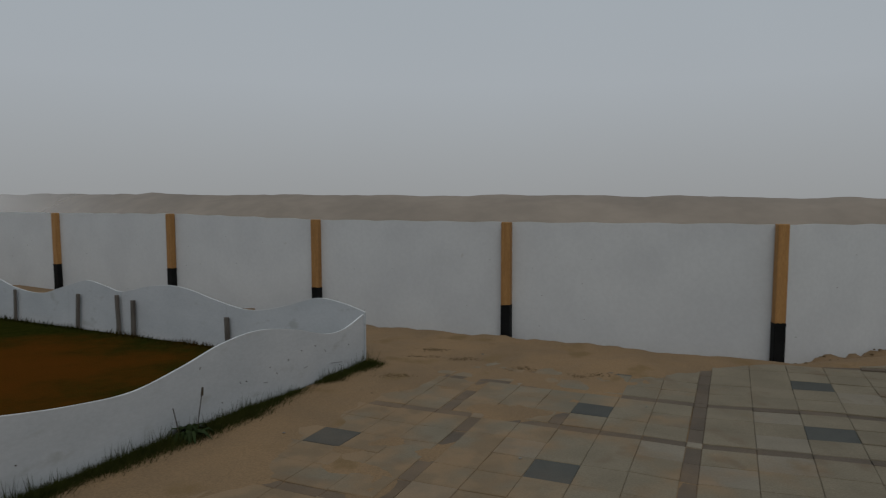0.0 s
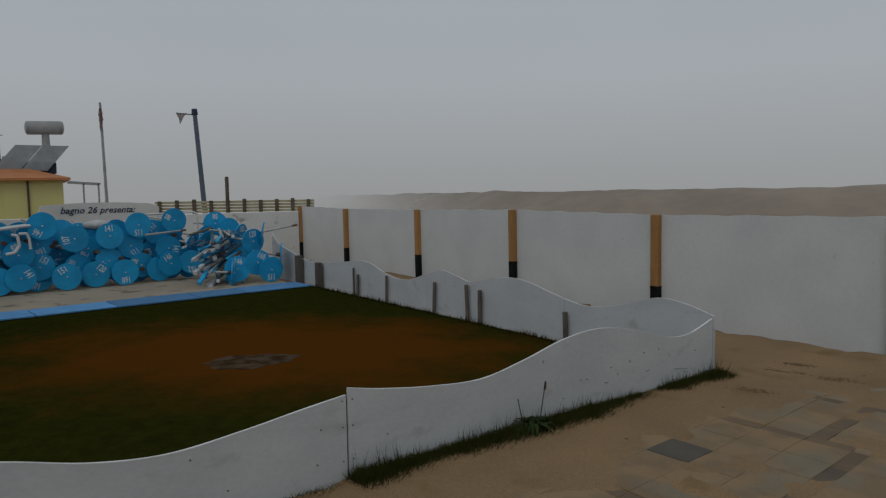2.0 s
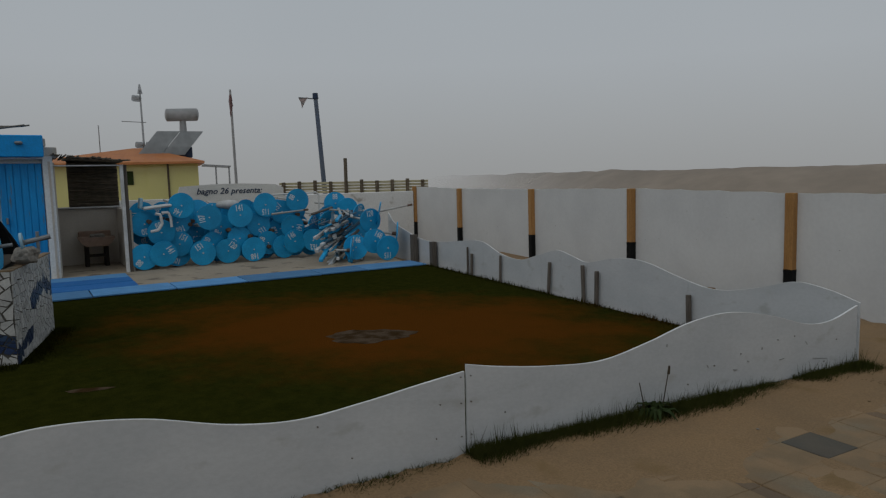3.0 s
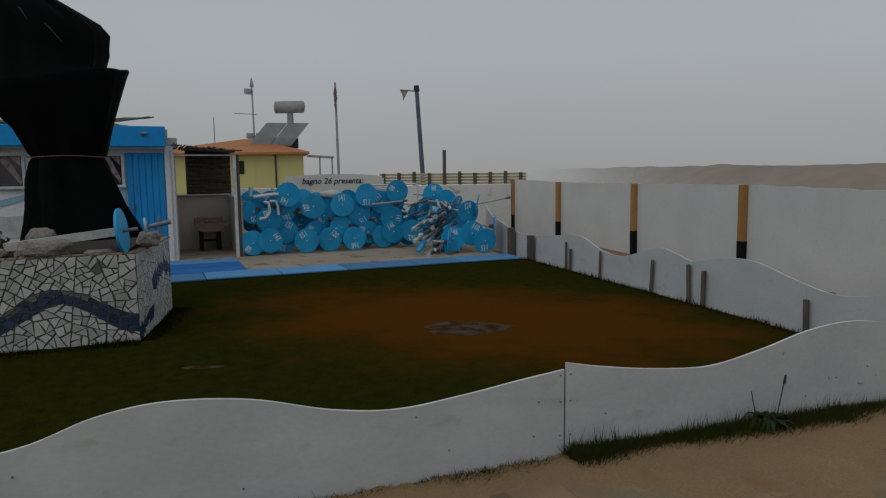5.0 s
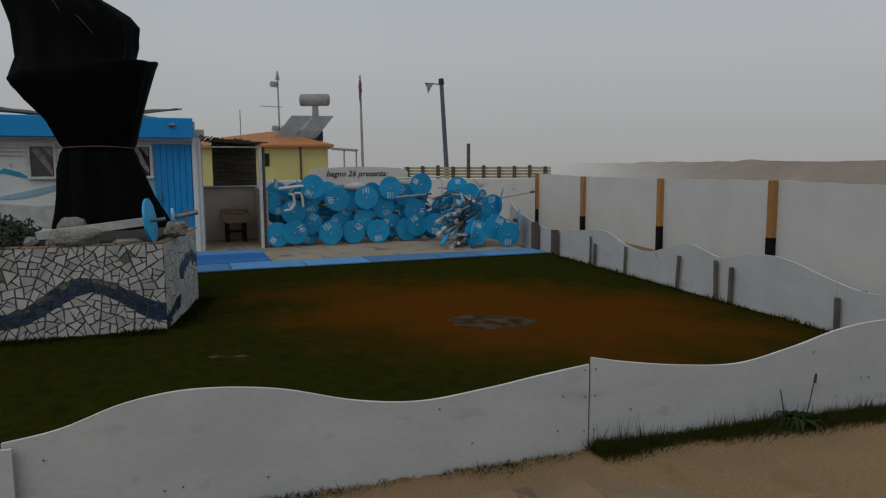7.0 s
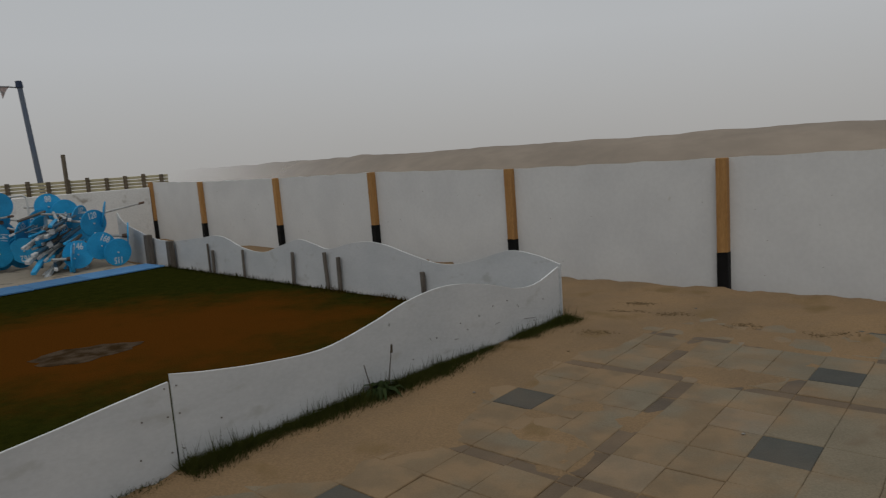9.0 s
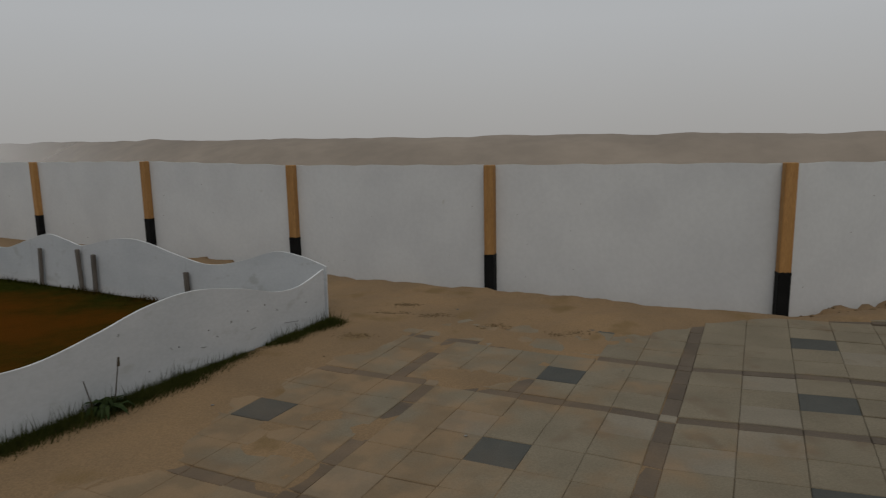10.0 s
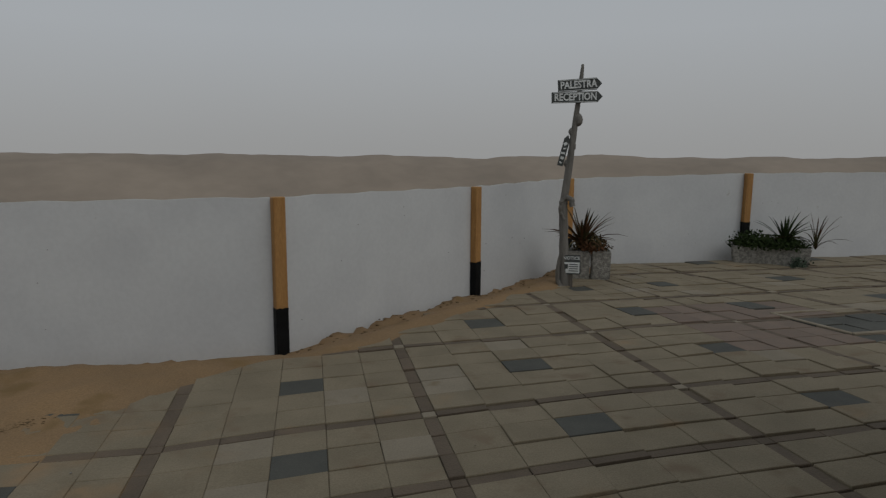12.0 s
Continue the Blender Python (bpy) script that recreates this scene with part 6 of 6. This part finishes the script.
# crumbs of damp sand and dry weed on the trodden sand
CRUMBS = ((-0.41, 6.05, 1), (-0.03, 5.98, 2), (0.46, 5.68, 3), (-0.58, 5.34, 5), (1.03, 5.5, 6), (-0.32, 6.32, 7))
for cx, cy, seed in CRUMBS:
    rr = random.Random(seed)
    bm = bm_new()
    z = ground_height(cx, cy)
    for _ in range(130):
        x, y = rr.gauss(0, 0.075), rr.gauss(0, 0.03)
        a = rr.uniform(-0.7, 0.7)
        l = rr.uniform(0.005, 0.018)
        zz = ground_height(cx + x, cy + y) - z
        rod(bm, (x, y, zz - 0.001), (x + l * math.cos(a), y + l * math.sin(a), zz), rr.uniform(0.0025, 0.0055), 0.0025, 5)
    tagged(solid("sand_crumbs", bm, CLOD, "scattered damp brown crumbs on the trodden sand", "sand", m=pose(cx, cy, z)), kind="stuff")


# ---------------------------------------------------------------- paving
def build_paving():
    U = [-4.25, -2.84, -1.43, -0.045, 1.53, 3.34, 5.12, 6.9, 8.7, 10.5, 12.3]
    V = [-0.2, 1.30, 2.75, 4.18, 5.06, 6.53, 7.65, 9.0, 10.3, 11.6]
    pave = thing("paving", pose(0, 0, 0), "uneven grey concrete slab paving with brown strips and dark inset slabs", "paving", kind="structure")
    rng = random.Random(11)
    near, rest = [], {}
    half = 0.045

    def free(x, y):
        return fence_distance(x, y) > 0.50 - 0.30 * smooth01(7.8, 8.8, x) and wavy_side(x, y) > 0.32 and y < 9.2

    def add(kind, u0, u1, v0, v1, g):
        open_joint = smooth01(0.2, 2.2, (u0 + u1) / 2)     # sand fills the joints towards the low fence
        gu = g * rng.uniform(0.15, 0.5) * (1 + 0.5 * open_joint)
        gv = g * (rng.uniform(0.4, 1.2) + open_joint * rng.uniform(0.9, 2.6))
        c = paved((u0 + u1) / 2, (v0 + v1) / 2)
        if not free(*c):
            return
        pts = [Vector((*paved(u, v), 0)) for u, v in ((u0 + gu, v0 + gv), (u1 - gu, v0 + gv), (u1 - gu, v1 - gv), (u0 + gu, v1 - gv))]
        z = rng.uniform(-0.006, 0.005) * (0.5 + 0.9 * open_joint) - (0.004 if kind == "strip_slab" else 0)
        tx, ty = rng.uniform(-0.012, 0.012), rng.uniform(-0.018, 0.018) - 0.012 * open_joint
        cc = sum(pts, Vector()) / 4
        top = [Vector((p.x, p.y, z + paving_level(p.x, p.y) + tx * (p.x - cc.x) + ty * (p.y - cc.y))) for p in pts]
        rows = [[p + (cc - p).normalized() * 0.004 for p in top], [p - Vector((0, 0, 0.004)) for p in top], [p - Vector((0, 0, 0.06)) for p in top]]
        dist = math.hypot(cc.x - 0.9, cc.y - 2.4)
        near.append((dist, kind, cc, rows))

    for i in range(len(U) - 1):
        for j in range(len(V) - 1):
            u0, u1, v0, v1 = U[i] + half, U[i + 1] - half, V[j] + half, V[j + 1] - half
            nv = 3 if v1 - v0 < 1.2 else 5
            us = [u0 + (u1 - u0) * a / 5 for a in range(6)]
            dark_a, left = 2, U[i]
            if V[j] == 4.18 and U[i] == -1.43:      # this bay's cross strip stands off the line
                us, dark_a, left = [-1.64, -1.38, -1.12, -0.865, -0.61, -0.35, -0.095], 3, -1.69
            if V[j] == 4.18 and U[i] == -2.84:
                dark_a, us = -1, [-2.79 + 1.05 * a / 4 for a in range(5)]
            nu = len(us) - 1
            for a in range(nu):
                for b in range(nv):
                    kind = "slab"
                    if a == dark_a and b == nv // 2:
                        kind = "dark_slab"
                    elif rng.random() < 0.03 + 0.14 * smooth01(0.2, 0.5, n2(i + a * 0.2, j + b * 0.2, 1.3, 71)):
                        kind = "pale_slab"
                    cu, cv = (us[a] + us[a + 1]) / 2, v0 + (v1 - v0) * (b + 0.5) / nv
                    if 4.35 < cu < 6.4 and 5.6 < cv < 7.4 and kind != "dark_slab":
                        kind = "pink_slab"
                    if 5.9 < cu < 8.6 and 5.95 < cv < 6.65:
                        kind = "dark_slab"
                    ub, va, vb = us[a + 1], v0 + (v1 - v0) * b / nv, v0 + (v1 - v0) * (b + 1) / nv
                    if nu == 6 and a == 2 and b == 0:
                        ub -= 0.09
                        add("strip_slab", ub, us[a + 1], va, vb, 0.003)
                    add(kind, us[a], ub, va, vb, rng.uniform(0.001, 0.003))
            for a in range(5):
                add("strip_slab", u0 + (u1 - u0) * a / 5, u0 + (u1 - u0) * (a + 1) / 5, V[j] - half, V[j] + half, 0.004)
            for b in range(nv):
                add("strip_slab", left - half, left + half, v0 + (v1 - v0) * b / nv, v0 + (v1 - v0) * (b + 1) / nv, 0.004)
            add("crossing_slab" if rng.random() < 0.5 else "strip_slab", U[i] - half, U[i] + half, V[j] - half, V[j] + half, 0.003)
    # pale kerb round the dark inset field
    for (ua, va), (ub, vb) in (((5.88, 5.9), (8.6, 5.9)), ((5.88, 6.72), (8.6, 6.72)), ((5.88, 5.9), (5.88, 6.72))):
        p, q = Vector((*paved(ua, va), 0)), Vector((*paved(ub, vb), 0))
        bm = box(bm_new(), (0, 0, 0), ((q - p).length, 0.05, 0.05), 0.006)
        part("kerb_strip", bm, PALE, pave, m=pose(*((p + q) / 2).xy, -0.012, 0, 0, math.degrees(math.atan2(q.y - p.y, q.x - p.x))))
    mats = {"slab": TILE, "dark_slab": DARK, "pale_slab": PALE, "pink_slab": PINK, "strip_slab": BRICKS, "crossing_slab": PALE}
    near.sort(key=lambda r: r[0])
    count = {}
    for dist, kind, cc, rows in near:
        count[kind] = count.get(kind, 0) + 1
        single = count[kind] <= 290
        o = cc if single else Vector()
        verts = [tuple(p - o) for r in rows for p in r]
        faces = [(0, 1, 2, 3)] + [(r * 4 + (q + 1) % 4, r * 4 + q, (r + 1) * 4 + q, (r + 1) * 4 + (q + 1) % 4) for r in range(2) for q in range(4)]
        if single:
            me = bpy.data.meshes.new("slab")
            me.from_pydata(verts, [], faces)
            me.materials.append(mats[kind])
            ob = new(kind, me)
            ob.parent = pave
            ob.location = cc
        else:
            store = rest.setdefault(kind, ([], []))
            k = len(store[0])
            store[0].extend(verts)
            store[1].extend(tuple(q + k for q in f) for f in faces)
    for kind, (verts, faces) in rest.items():
        me = bpy.data.meshes.new("slabs")
        me.from_pydata(verts, [], faces)
        me.materials.append(mats[kind])
        ob = new("far_" + kind + "s", me)
        ob.parent = pave
        tagged(ob, kind="stuff")


build_paving()
